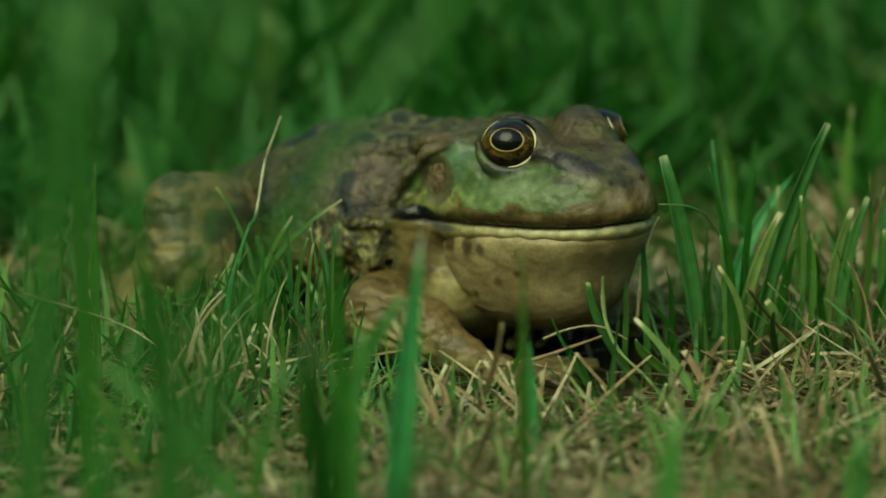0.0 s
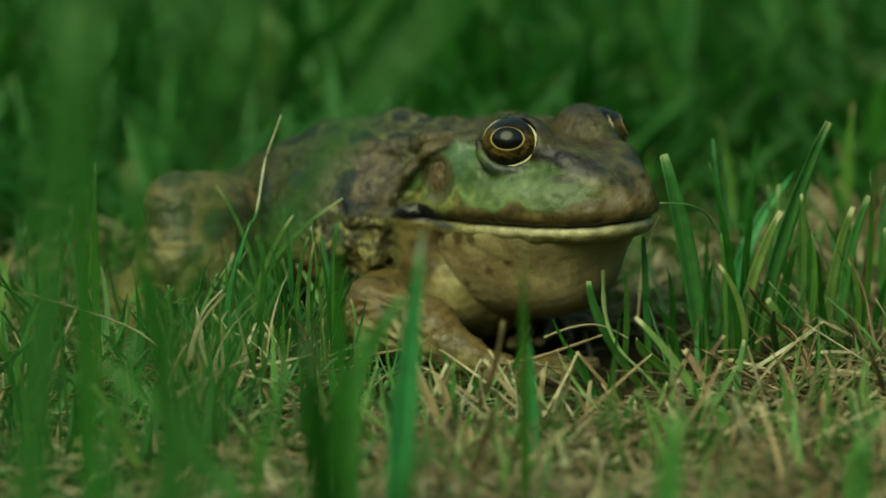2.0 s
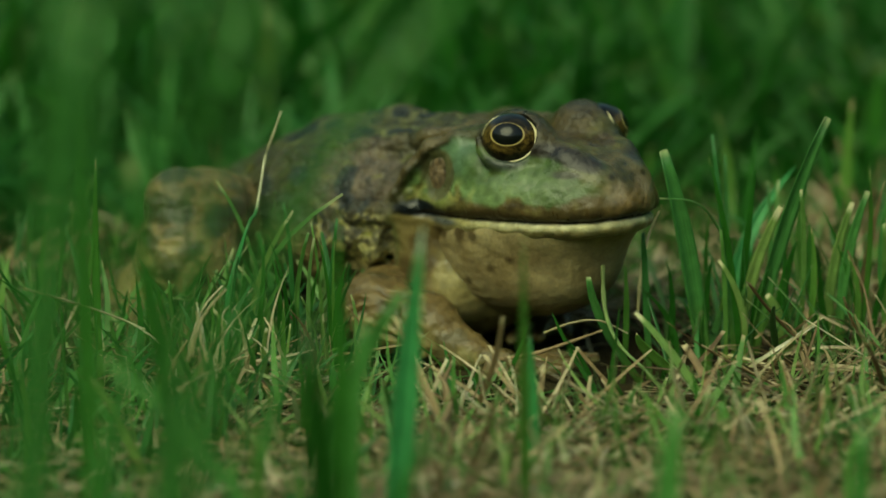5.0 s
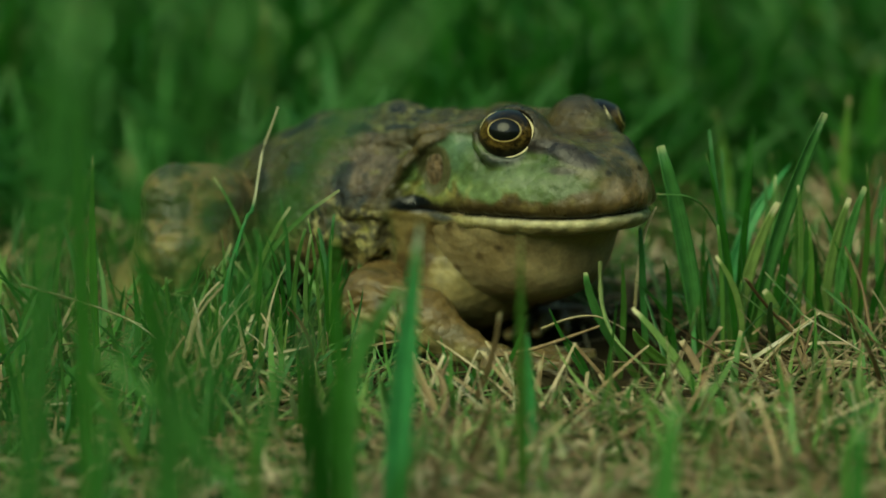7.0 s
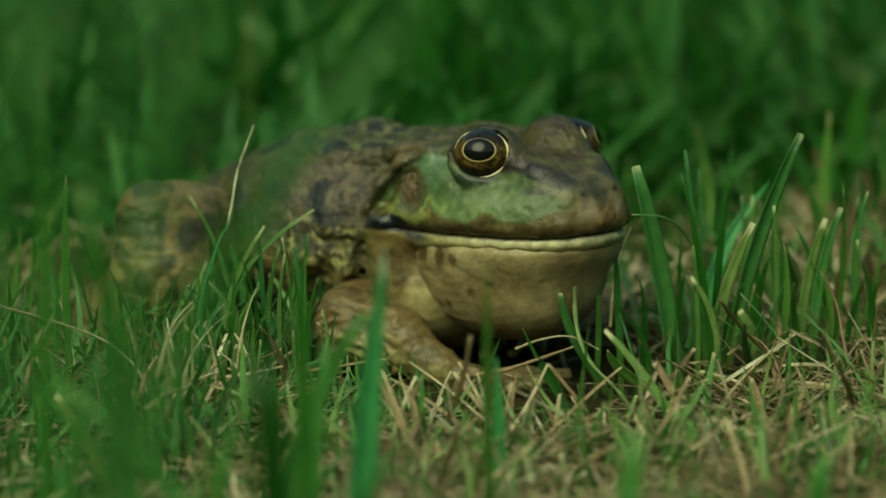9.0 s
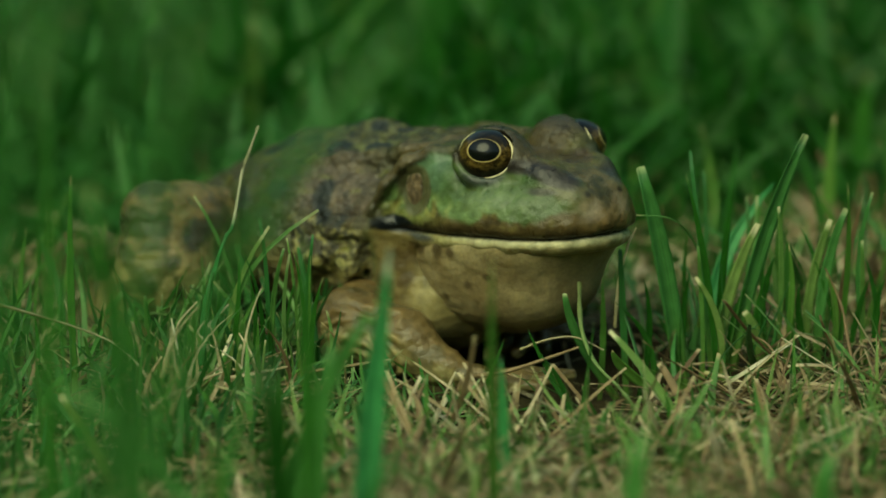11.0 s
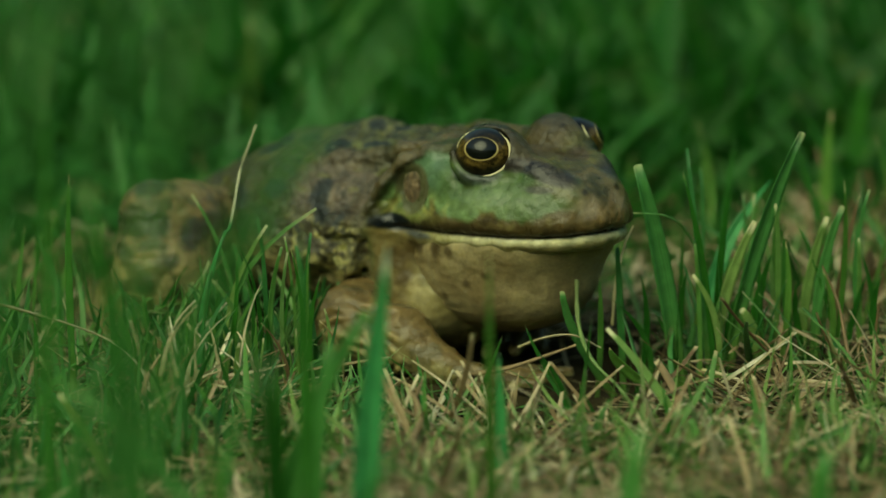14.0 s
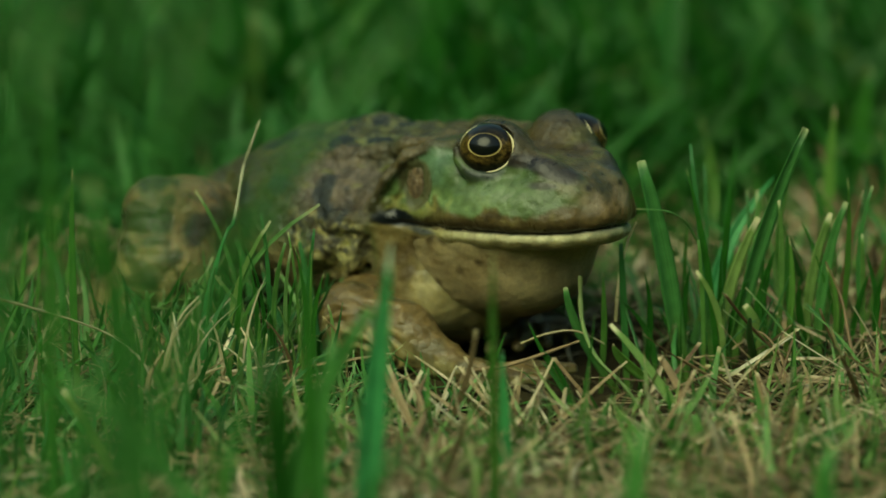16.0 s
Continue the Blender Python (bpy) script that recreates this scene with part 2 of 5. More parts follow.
def hedge():
    """An unseen tall hedge, added all round to keep low-sky sheen off the skin."""
    g = np.random.default_rng(5)
    na, nh = 180, 14
    a = np.linspace(0, 2 * np.pi, na, endpoint=False)
    h = np.linspace(0, 1, nh)
    aa, hh = np.meshgrid(a, h, indexing="ij")
    rr = 9.0 + 0.5 * np.sin(7 * aa) + 0.3 * np.sin(23 * aa + 5 * hh) + 0.9 * hh ** 3 + g.normal(0, 0.08, aa.shape)
    zz = hh * (4.4 + 0.4 * np.sin(5 * aa + 1) + 0.25 * np.sin(17 * aa))
    wall = np.stack([rr * np.cos(aa), rr * np.sin(aa), zz], -1).reshape(-1, 3)
    i, j = np.meshgrid(np.arange(na), np.arange(nh - 1), indexing="ij")
    f = np.stack([i * nh + j, ((i + 1) % na) * nh + j, ((i + 1) % na) * nh + j + 1, i * nh + j + 1], -1).reshape(-1, 4)
    # leaves in front of the dense inside
    n = 16000
    k = g.integers(0, len(wall), n)
    c = wall[k] * np.c_[np.full((n, 2), 0.975), np.ones(n)] + g.normal(0, 0.16, (n, 3))
    c[:, 2] = np.abs(c[:, 2])
    u, w = g.normal(0, 1, (n, 3)), g.normal(0, 1, (n, 3))
    u /= np.linalg.norm(u, axis=1)[:, None]
    w -= (w * u).sum(1)[:, None] * u
    w /= np.linalg.norm(w, axis=1)[:, None]
    s = g.uniform(0.05, 0.12, (n, 1))
    leaf = np.stack([c - u * s, c + w * s * 0.45, c + u * s, c - w * s * 0.45], 1).reshape(-1, 3)
    fl = np.arange(4 * n).reshape(-1, 4) + len(wall)
    v = np.concatenate([wall, leaf])
    t = np.full(len(v), 0.6)
    ob = new("hedge", mesh_from("hedge", v, np.concatenate([f, fl]), along=t, across=t * 0))
    ob.data.materials.append(lawn_mat)
    return tagged(ob, "unseen dense green hedge added far off to block low sky", "hedge", kind="structure")


hedge()


# ---- the frog, in millimetres ----
def smooth_min(a, b, k):
    h = np.clip(k - np.abs(a - b), 0, None) / k
    return np.minimum(a, b) - h * h * k * 0.25


class Clay:
    """A body modelled from soft-joined forms on a grid, and its skin."""

    def __init__(self, lo, hi, step):
        self.lo, self.step = np.array(lo, float), step
        self.n = np.ceil((np.array(hi) - self.lo) / step).astype(int)
        self.d = np.full(self.n, 60.0, np.float32)

    def box(self, lo, hi):
        a = np.clip(np.floor((np.array(lo) - self.lo) / self.step).astype(int), 0, self.n - 1)
        b = np.clip(np.ceil((np.array(hi) - self.lo) / self.step).astype(int) + 1, 1, self.n)
        sl = tuple(slice(p, max(q, p + 1)) for p, q in zip(a, b))
        g = np.meshgrid(*[(np.arange(s.start, s.stop) * self.step + o).astype(np.float32) for s, o in zip(sl, self.lo)], indexing="ij", sparse=True)
        return sl, g

    def join(self, sl, e, k, cut):
        if cut:
            self.d[sl] = -smooth_min(-self.d[sl], e, k)
        else:
            self.d[sl] = smooth_min(self.d[sl], e, k)

    def egg(self, c, r, ahead=(1, 0), k=2.0, cut=False, pitch=0.0):
        """An ellipsoid; ahead: the way of its first radius in plan; pitch: how far its nose is raised, in degrees."""
        R = max(r) + k + 3
        sl, (x, y, z) = self.box(np.array(c) - R, np.array(c) + R)
        n = math.hypot(*ahead)
        ax, ay = ahead[0] / n, ahead[1] / n
        X, Y, Z = x - c[0], y - c[1], z - c[2]
        f, s = X * ax + Y * ay, X * ay - Y * ax
        cp, sp = math.cos(radians(pitch)), math.sin(radians(pitch))
        f, Z = f * cp + Z * sp, Z * cp - f * sp
        k0 = np.sqrt((f / r[0]) ** 2 + (s / r[1]) ** 2 + (Z / r[2]) ** 2)
        k1 = np.sqrt((f / r[0] ** 2) ** 2 + (s / r[1] ** 2) ** 2 + (Z / r[2] ** 2) ** 2)
        self.join(sl, k0 * (k0 - 1) / np.maximum(k1, 1e-6), k, cut)

    def limb(self, points, k=2.0, cut=False):
        """A chain of tapered rods through (x, y, z, radius)."""
        for p, q in zip(points, points[1:]):
            a, b = np.array(p[:3]), np.array(q[:3])
            R = max(p[3], q[3]) + k + 3
            sl, (x, y, z) = self.box(np.minimum(a, b) - R, np.maximum(a, b) + R)
            w = b - a
            t = np.clip(((x - a[0]) * w[0] + (y - a[1]) * w[1] + (z - a[2]) * w[2]) / max(w @ w, 1e-6), 0, 1)
            e = np.sqrt((x - a[0] - t * w[0]) ** 2 + (y - a[1] - t * w[1]) ** 2 + (z - a[2] - t * w[2]) ** 2) - (p[3] + (q[3] - p[3]) * t)
            self.join(sl, e, k, cut)

    def skin(self):
        d, n = self.d, self.n
        s = d < 0
        corner = [(i, j, k) for i in (0, 1) for j in (0, 1) for k in (0, 1)]
        views = [s[i:n[0] - 1 + i, j:n[1] - 1 + j, k:n[2] - 1 + k] for i, j, k in corner]
        count = sum(v.astype(np.int8) for v in views)
        cells = np.argwhere((count > 0) & (count < 8))
        index = np.full(n - 1, -1, np.int32)
        index[tuple(cells.T)] = np.arange(len(cells))
        total, hits = np.zeros((len(cells), 3)), np.zeros(len(cells))
        for a in corner:
            for axis in range(3):
                if a[axis]:
                    continue
                b = list(a)
                b[axis] = 1
                da = d[tuple((cells + a).T)]
                db = d[tuple((cells + b).T)]
                m = (da < 0) != (db < 0)
                t = np.where(m, da / np.where(m, da - db, 1), 0)
                p = np.array(a, float)[None].repeat(len(cells), 0)
                p[:, axis] += t
                total += p * m[:, None]
                hits += m
        verts = (cells + total / hits[:, None]) * self.step + self.lo
        faces = []
        for axis in range(3):
            u, v = (axis + 1) % 3, (axis + 2) % 3
            sl = [slice(1, n[0] - 1), slice(1, n[1] - 1), slice(1, n[2] - 1)]
            lo_s, hi_s = list(sl), list(sl)
            hi_s[axis] = slice(2, n[axis])
            a, b = s[tuple(lo_s)], s[tuple(hi_s)]
            for flip in (False, True):
                e = np.argwhere((a & ~b) if not flip else (~a & b)) + 1
                ring = []
                for du, dv in ((-1, -1), (0, -1), (0, 0), (-1, 0)):
                    c = e.copy()
                    c[:, u] += du
                    c[:, v] += dv
                    ring.append(index[tuple(c.T)])
                faces.append(np.stack(ring[::-1] if flip else ring, 1))
        faces = np.concatenate(faces)
        faces = faces[(faces >= 0).all(1)]
        # two rounds of light smoothing
        for w in (0.5, 0.35):
            acc, cnt = np.zeros_like(verts), np.zeros(len(verts))
            for i in range(4):
                for j in (1, 3):
                    np.add.at(acc, faces[:, i], verts[faces[:, (i + j) % 4]])
                    np.add.at(cnt, faces[:, i], 1)
            verts = verts * (1 - w) + w * acc / np.maximum(cnt, 1)[:, None]
        nrm = np.zeros_like(verts)
        fn = np.cross(verts[faces[:, 2]] - verts[faces[:, 0]], verts[faces[:, 3]] - verts[faces[:, 1]])
        for i in range(4):
            np.add.at(nrm, faces[:, i], fn)
        nrm /= np.maximum(np.linalg.norm(nrm, axis=1), 1e-9)[:, None]
        return verts, faces, nrm


AHEAD, SIDE = np.array((0.656, -0.755)), np.array((-0.755, -0.656))    # the head's forward and right
BROW = np.array((19.5, 6.52))                                            # between the eyes
BACK, FLANK = np.array((-0.82, 0.57)), np.array((-0.57, -0.82))        # the trunk's backward and right
NECK = np.array((8.0, 23.0))


def hd(f, w, z):
    """A place on the head: forward of the eyes, to the frog's right, and up."""
    return (*(BROW + f * AHEAD + w * SIDE), z)


def tr(s, l, z):
    """A place on the trunk: back from the neck, to the frog's right, and up."""
    return (*(NECK + s * BACK + l * FLANK), z)


def gaze_of(side):
    g = np.array((-0.19, -0.94, 0.34))
    if side < 0:
        r3 = np.array((*SIDE, 0.0))
        g = g - 2 * (g @ r3) * r3
    return g / np.linalg.norm(g)


def eye_place(side):
    return np.array(hd(0.0, side * 9.75, 40.6))


def mouth_height(f):
    return np.interp(f, (-20, -10, 3, 13, 18, 21, 23), (25.6, 26.3, 27.2, 27.7, 28.1, 28.7, 29.6))


def hash_noise(p, scale, seed=0.0):
    """Smooth noise from -1 to 1 over points in millimetres."""
    return np.array([noise.noise(Vector((x / scale + seed, y / scale - seed, z / scale + 2 * seed))) for x, y, z in p])


def ease(a, b, x):
    t = np.clip((x - a) / (b - a), 0, 1)
    return t * t * (3 - 2 * t)


def frog_body():
    c = Clay((-64, -18, 0), (44, 78, 50), 0.5)
    # trunk
    c.egg(tr(8, 0, 23.6), (27, 20, 14.8), BACK, 6)
    c.egg(tr(25, 0, 21.6), (27, 22.0, 15.8), BACK, 7)
    c.egg(tr(49, 0, 15.8), (19, 16, 11.2), BACK, 7)
    c.limb([(*tr(-10, 0, 37.5)[:2], 37.5, 2.5), tr(20, 0, 36.7) + (2.0,), tr(34, 0, 33.4) + (1.7,), tr(54, 0, 24.0) + (1.3,)], 6)
    # upper head and lower jaw
    c.egg(hd(-6, 0, 30.5), (27.6, 16.7, 9.6), AHEAD, 4, pitch=3)
    c.egg(hd(-6.5, 0, 25.8), (26.0, 16.1, 5.2), AHEAD, 1.5, pitch=6)
    c.egg(hd(7, 0, 34.3), (10.5, 8.5, 5.0), AHEAD, 4, pitch=0)
    # throat drawn in, chest
    c.egg(hd(-11.5, 0, 18.0), (17.0, 12.6, 11.0), AHEAD, 4)
    c.egg(hd(-20, 3, 13.5), (14, 14, 11.5), AHEAD, 4)
    c.egg(tr(4, 3, 13), (16, 16, 11), BACK, 5)
    # the rims of the upper and the lower jaw
    rim = ((-15, 15.3), (-9, 15.4), (-3, 15.2), (4, 13.9), (9.5, 12.2), (14, 9.7), (17.4, 6.8), (19.4, 3.2), (20.0, 0), (19.4, -3.2), (17.4, -6.8), (14, -9.7), (9.5, -12.2), (4, -13.9), (-3, -15.2))
    c.limb([hd(p, q, float(mouth_height(p)) + 1.9) + (1.5,) for p, q in rim], 2.0)
    c.limb([hd(p - 1.2, q * 0.95, float(mouth_height(p)) - 1.2) + (0.9 if p > -8 else 0.6,) for p, q in rim], 3.0)
    for s in (1, -1):
        # eye bulges, brow ridges, the fold over the eardrum, folds along the back
        e = eye_place(s)
        c.egg(e - np.array((*(s * SIDE), 0.0)) * 1.6 + np.array((0, 0, -0.4)), (7.2, 6.2, 5.8), AHEAD, 2.0)
        c.limb([hd(4, s * 7.6, 40.6) + (2.3,), hd(11, s * 6.2, 37.8) + (2.0,), hd(17, s * 4.2, 35.0) + (1.9,)], 3)
        c.limb([hd(-5.0, s * 10.2, 40.8) + (1.3,), hd(-11, s * 13.0, 39.8) + (1.7,), hd(-15.5, s * 15.2, 37.4) + (1.9,), hd(-18.5, s * 16.8, 33.2) + (2.0,),
                hd(-21.5, s * 17.6, 28.7) + (2.0,), hd(-22.5, s * 17.0, 25.0) + (1.6,)], 1.4)
        c.limb([hd(-8, s * 8.8, 41.0) + (1.5,), tr(4, s * 12.5, 38.6) + (1.6,), tr(17, s * 13.5, 35.8) + (1.5,), tr(34, s * 12.5, 31.4) + (1.3,), tr(52, s * 9.0, 24.0) + (1.1,)], 2.0)
        c.egg(hd(-8.5, s * 13.2, 35.6), (6.0, 2.6, 3.6), AHEAD, 2.0)
        # creases before and behind that fold, glands over the arm, skin folds
        c.limb([hd(-14.8, s * 17.0, 36.0) + (0.6,), hd(-17.0, s * 18.0, 32.6) + (0.7,), hd(-19.6, s * 18.6, 28.8) + (0.6,), hd(-20.5, s * 18.2, 26.2) + (0.8,)], 0.6, True)
        c.limb([hd(-18.0, s * 16.8, 38.5) + (0.6,), hd(-22.0, s * 18.7, 33.5) + (1.0,), hd(-24.5, s * 19.4, 28.5) + (1.2,), hd(-25.5, s * 18.6, 22.0) + (1.3,), hd(-24.0, s * 17.8, 17.5) + (1.2,)], 0.8, True)
        c.egg(tr(10.8, s * 21.0, 19.6), (2.4, 3.0, 4.4), BACK, 0.7)
        c.limb([hd(-18.6, s * 17.6, 29.4) + (0.8,), hd(-20.8, s * 18.4, 27.4) + (1.0,), hd(-21.9, s * 18.4, 24.6) + (1.1,), hd(-20.6, s * 17.6, 22.4) + (1.0,), hd(-18.0, s * 16.8, 21.8) + (0.7,)], 0.7)
        c.egg(tr(14.5, s * 21.3, 20.8), (1.5, 1.8, 2.6), BACK, 0.8)
        c.egg(tr(12, s * 20.5, 24.5), (5.5, 3.0, 3.0), BACK, 1.4)
        c.egg(tr(5, s * 18.5, 26.0), (4.4, 2.6, 2.2), BACK, 1.2)
        c.egg(tr(18.5, s * 21.0, 19.5), (3.5, 3.0, 4.0), BACK, 1.4)
        c.limb([tr(17.0, s * 22.6, 16.4) + (1.0,), tr(11.5, s * 22.0, 14.0) + (1.9,), tr(7.6, s * 21.0, 15.2) + (1.9,), tr(6.6, s * 20.8, 19.0) + (1.1,), tr(7.2, s * 20.8, 22.5) + (0.7,)], 0.8, True)
        c.limb([tr(7, s * 22.5, 23.2) + (0.7,), tr(16, s * 23.5, 22.0) + (0.8,), tr(26, s * 23.5, 24.5) + (0.6,)], 1.0, True)
        c.limb([tr(4, s * 18, 30.5) + (0.6,), tr(14, s * 20.5, 29.5) + (0.7,), tr(25, s * 21.5, 28.5) + (0.5,)], 1.0, True)
        c.egg(hd(-15, s * 11.5, 11.5), (7, 6, 7), AHEAD, 2)
        # warts and small folds of loose skin over the shoulder
        dice = random.Random(40)
        for _ in range(34):
            b, lift = dice.uniform(-1, 24), dice.uniform(15, 31)
            out = 19.6 + 1.6 * math.sin(b * 0.12) - 0.035 * (lift - 21) ** 2
            r0 = dice.uniform(0.4, 1.0)
            if b < 15 and lift < 24:
                continue
            c.egg(tr(b, s * out, lift), (r0 * dice.uniform(1.0, 1.8), r0 * 0.8, r0), BACK, 0.7)
        # eyes set into their lids
        g = gaze_of(s)
        wide = np.cross((0.0, 0.0, 1.0), g)
        c.egg(e + g * 2.6, (5.25, 4.75, 4.75), tuple(wide[:2]), 0.6, True)
        # lower lid
        up = np.array((0.0, 0.0, 1.0)) - g[2] * g
        up /= np.linalg.norm(up)
        across = np.cross(up, g)
        arc = [e + g * 1.9 + 5.15 * (1.1 * math.cos(q) * across + math.sin(q) * up) for q in np.linspace(math.pi * 1.02, math.pi * 1.98, 9)]
        if s > 0:
            c.limb([(*q, 0.75 + 0.3 * math.sin(math.pi * i / 8)) for i, q in enumerate(arc)], 0.9)
        # the crease between throat and arm
        c.limb([hd(-21, s * 16.5, 19.5) + (0.7,), hd(-15.5, s * 15.6, 14.5) + (0.7,), hd(-11, s * 13.6, 10.5) + (0.5,)], 1.2, True)
        # eardrum dish, nostril
        c.egg(hd(-12.6, s * 16.6, 33.4), (3.6, 1.3, 4.0), AHEAD, 1.0, True)
    # the mouth slit
    x, y, z = [((np.arange(n) * c.step) + o).astype(np.float32) for n, o in zip(c.n, c.lo)]
    x, y, z = np.meshgrid(x, y, z, indexing="ij", sparse=True)
    f = (x - BROW[0]) * AHEAD[0] + (y - BROW[1]) * AHEAD[1]
    c.d += (0.8 * np.exp(-((z - mouth_height(f)) / 0.5) ** 2) * np.clip((f + 20.5) / 3, 0, 1)).astype(np.float32)
    v, faces, nrm = c.skin()
    # folds and lumps
    rough = 0.45 * hash_noise(v, 4.0) + (0.55 + 0.6 * hash_noise(v, 14.0, 2.0)) * (0.3 - np.abs(hash_noise(v * np.array((1, 1, 1.4)), 3.4, 3.1))) + 0.2 * hash_noise(v, 1.5, 6.0)
    f = (v[:, :2] - BROW) @ AHEAD
    w = np.abs((v[:, :2] - BROW) @ SIDE)
    sb, lb = (v[:, :2] - NECK) @ BACK, np.abs((v[:, :2] - NECK) @ FLANK)
    head = ease(-24, -19, f)
    sleek = ease(26.5, 29, v[:, 2]) * ease(13, 16, lb) * ease(28, 22, sb) * (1 - head)
    rough *= 1.25 - 0.75 * sleek
    v = v + nrm * (rough * (1 - 0.8 * head))[:, None]
    z = v[:, 2]
    # pigment
    big, mid, small = hash_noise(v, 11.0, 5.0), hash_noise(v, 4.2, 8.0), hash_noise(v, 1.6, 2.0)
    olive, bronze = np.array((0.056, 0.051, 0.017)), np.array((0.068, 0.045, 0.020))
    green = np.array((0.068, 0.102, 0.030))
    tan, cream = np.array((0.195, 0.150, 0.070)), np.array((0.19, 0.145, 0.07))
    dark, slate = np.array((0.028, 0.026, 0.020)), np.array((0.085, 0.085, 0.095))
    brown = np.array((0.092, 0.060, 0.024))

    def lay(col, c2, m):
        return col + (np.asarray(c2) - col) * np.clip(m, 0, 1)[:, None]

    col = np.tile(olive, (len(v), 1))
    col = lay(col, bronze, 0.8 * ease(-0.2, 0.5, big))
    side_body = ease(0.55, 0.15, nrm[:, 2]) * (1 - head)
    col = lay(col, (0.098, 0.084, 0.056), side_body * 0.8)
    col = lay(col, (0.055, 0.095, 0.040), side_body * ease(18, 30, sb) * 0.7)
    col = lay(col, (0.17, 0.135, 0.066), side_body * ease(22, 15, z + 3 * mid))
    col = lay(col, cream, ease(-0.1, -0.6, nrm[:, 2]) * ease(22, 16, z))
    col = lay(col, (0.118, 0.084, 0.070), sleek * ease(6, 9, sb) * (0.8 + 0.2 * mid))
    gland = np.exp(-(((sb - 10.8) / 2.3) ** 2 + ((z - 18.8) / 2.8) ** 2)) * (1 - head) * (lb > 17)
    col = lay(col, (0.24, 0.205, 0.085), gland * (0.8 + 0.4 * mid))
    streak = hash_noise(np.c_[sb * 0.28, (v[:, :2] - NECK) @ FLANK, z * 0.3], 1.3, 4.0)
    top_back = ease(0.45, 0.75, nrm[:, 2]) * (1 - head)
    col = lay(col, (0.120, 0.112, 0.030), top_back * ease(0.15, 0.45, streak) * 0.8)
    col = lay(col, (0.028, 0.022, 0.012), top_back * ease(-0.15, -0.4, streak) * 0.4)
    # large dark spots on the back, in two rows
    for s0, l0, r0 in ((13.6, 8.3, 2.1), (22.0, 9.0, 2.3), (17.7, 2.4, 1.5), (12.2, 1.6, 1.3), (31, 5.5, 2.2), (3.5, 2.6, 1.0), (7.5, 6.0, 0.9), (24, 0.5, 2.2), (14, -5, 2.4), (23, -7, 2.4), (38, 6.0, 2.8), (33, -5, 2.4), (46, 0, 2.2)):
        sl = (v[:, :2] - NECK) @ FLANK
        dd = np.hypot((sb - s0) * 0.75, sl - l0) + 0.45 * mid
        col = lay(col, (0.130, 0.122, 0.050), ease(r0 + 1.3, r0 + 0.5, dd) * ease(0.2, 0.5, nrm[:, 2]) * 0.5)
        col = lay(col, (0.016, 0.020, 0.017), ease(r0 + 0.3, r0 - 0.3, dd) * ease(0.2, 0.5, nrm[:, 2]) * 0.93)
    for s0, z0, r0 in ((18.0, 30.0, 2.2), (29, 30, 2.2), (12.5, 26.2, 1.5), (16.5, 26.0, 1.9), (37, 27, 2.2), (22, 23, 1.4)):
        dd = np.hypot(sb - s0, z - z0) + 1.0 * mid
        col = lay(col, (0.022, 0.026, 0.028), ease(r0 + 0.5, r0 - 0.5, dd) * ease(12, 15, lb) * (1 - head) * 0.9)
    beads = hash_noise(v, 1.15, 3.3) + 0.45 * hash_noise(v, 2.6, 7.7)
    shoulder = side_body * ease(30, 26, z) * ease(14, 17, z) * ease(28, 20, sb) * (1 - sleek)
    col = lay(col, (0.030, 0.022, 0.012), shoulder * ease(-0.02, -0.28, beads) * 0.85)
    col = lay(col, (0.285, 0.235, 0.105), shoulder * ease(0.16, 0.42, beads) * 0.75)
    flank = side_body * ease(24, 32, sb)
    col = lay(col, (0.018, 0.024, 0.018), flank * ease(0.18, 0.4, mid + 0.4 * big) * 0.8)
    col = lay(col, (0.150, 0.145, 0.070), flank * ease(-0.1, -0.4, mid) * 0.5)
    # head: green cheek under a brown crown, ending at the fold behind the eardrum
    fold = np.interp(z, (24, 28.5, 33, 37.2, 39.6), (-21.5, -20.6, -18.0, -14.6, -10.5))
    front = ease(-0.8, 0.6, f - fold)
    cheek = head * front * ease(40.8, 39.6, z + 0.12 * np.clip(f - 4, 0, None) + 0.5 * mid) * ease(2.5, 4.5, w)
    col = lay(col, (0.095, 0.066, 0.032), head * (1 - front))
    col = lay(col, green, cheek)
    col = lay(col, green * np.array((0.85, 0.75, 0.75)), cheek * ease(0.0, 0.5, mid + 0.6 * big) * 0.8)
    lime = np.array((0.140, 0.190, 0.080))
    col = lay(col, lime, cheek * np.exp(-((z - 31.2 - 1.0 * mid - 0.8 * small) / 1.3) ** 2) * ease(-22, -14, f) * ease(12, 4, f) * 0.9)
    col = lay(col, (0.085, 0.132, 0.078), cheek * ease(-3, -8, f) * ease(33, 35, z) * 0.9)
    lip = mouth_height(f)
    band = 3.5 + 1.8 * mid + 1.0 * small + 1.3 * ease(11, 20, f + 2 * mid) + 1.0 * ease(-2, -12, f)
    upper = head * front * (z > lip)
    col = lay(col, brown, upper * ease(0.7, -0.7, z - lip - band))
    col = lay(col, (0.098, 0.118, 0.034), upper * ease(0.6, -0.2, z - lip - band) * ease(-4, -11, f) * 0.7)
    col = lay(col, (0.26, 0.25, 0.085), upper * ease(0.6, -0.2, z - lip - band) * ease(0, -8, f) * ease(0.3, -0.4, mid) * 0.3)
    col = lay(col, (0.046, 0.028, 0.013), upper * ease(2.4, 0.6, z - lip + 1.4 * mid) * ease(-0.6, 0.1, mid + big) * 0.85)
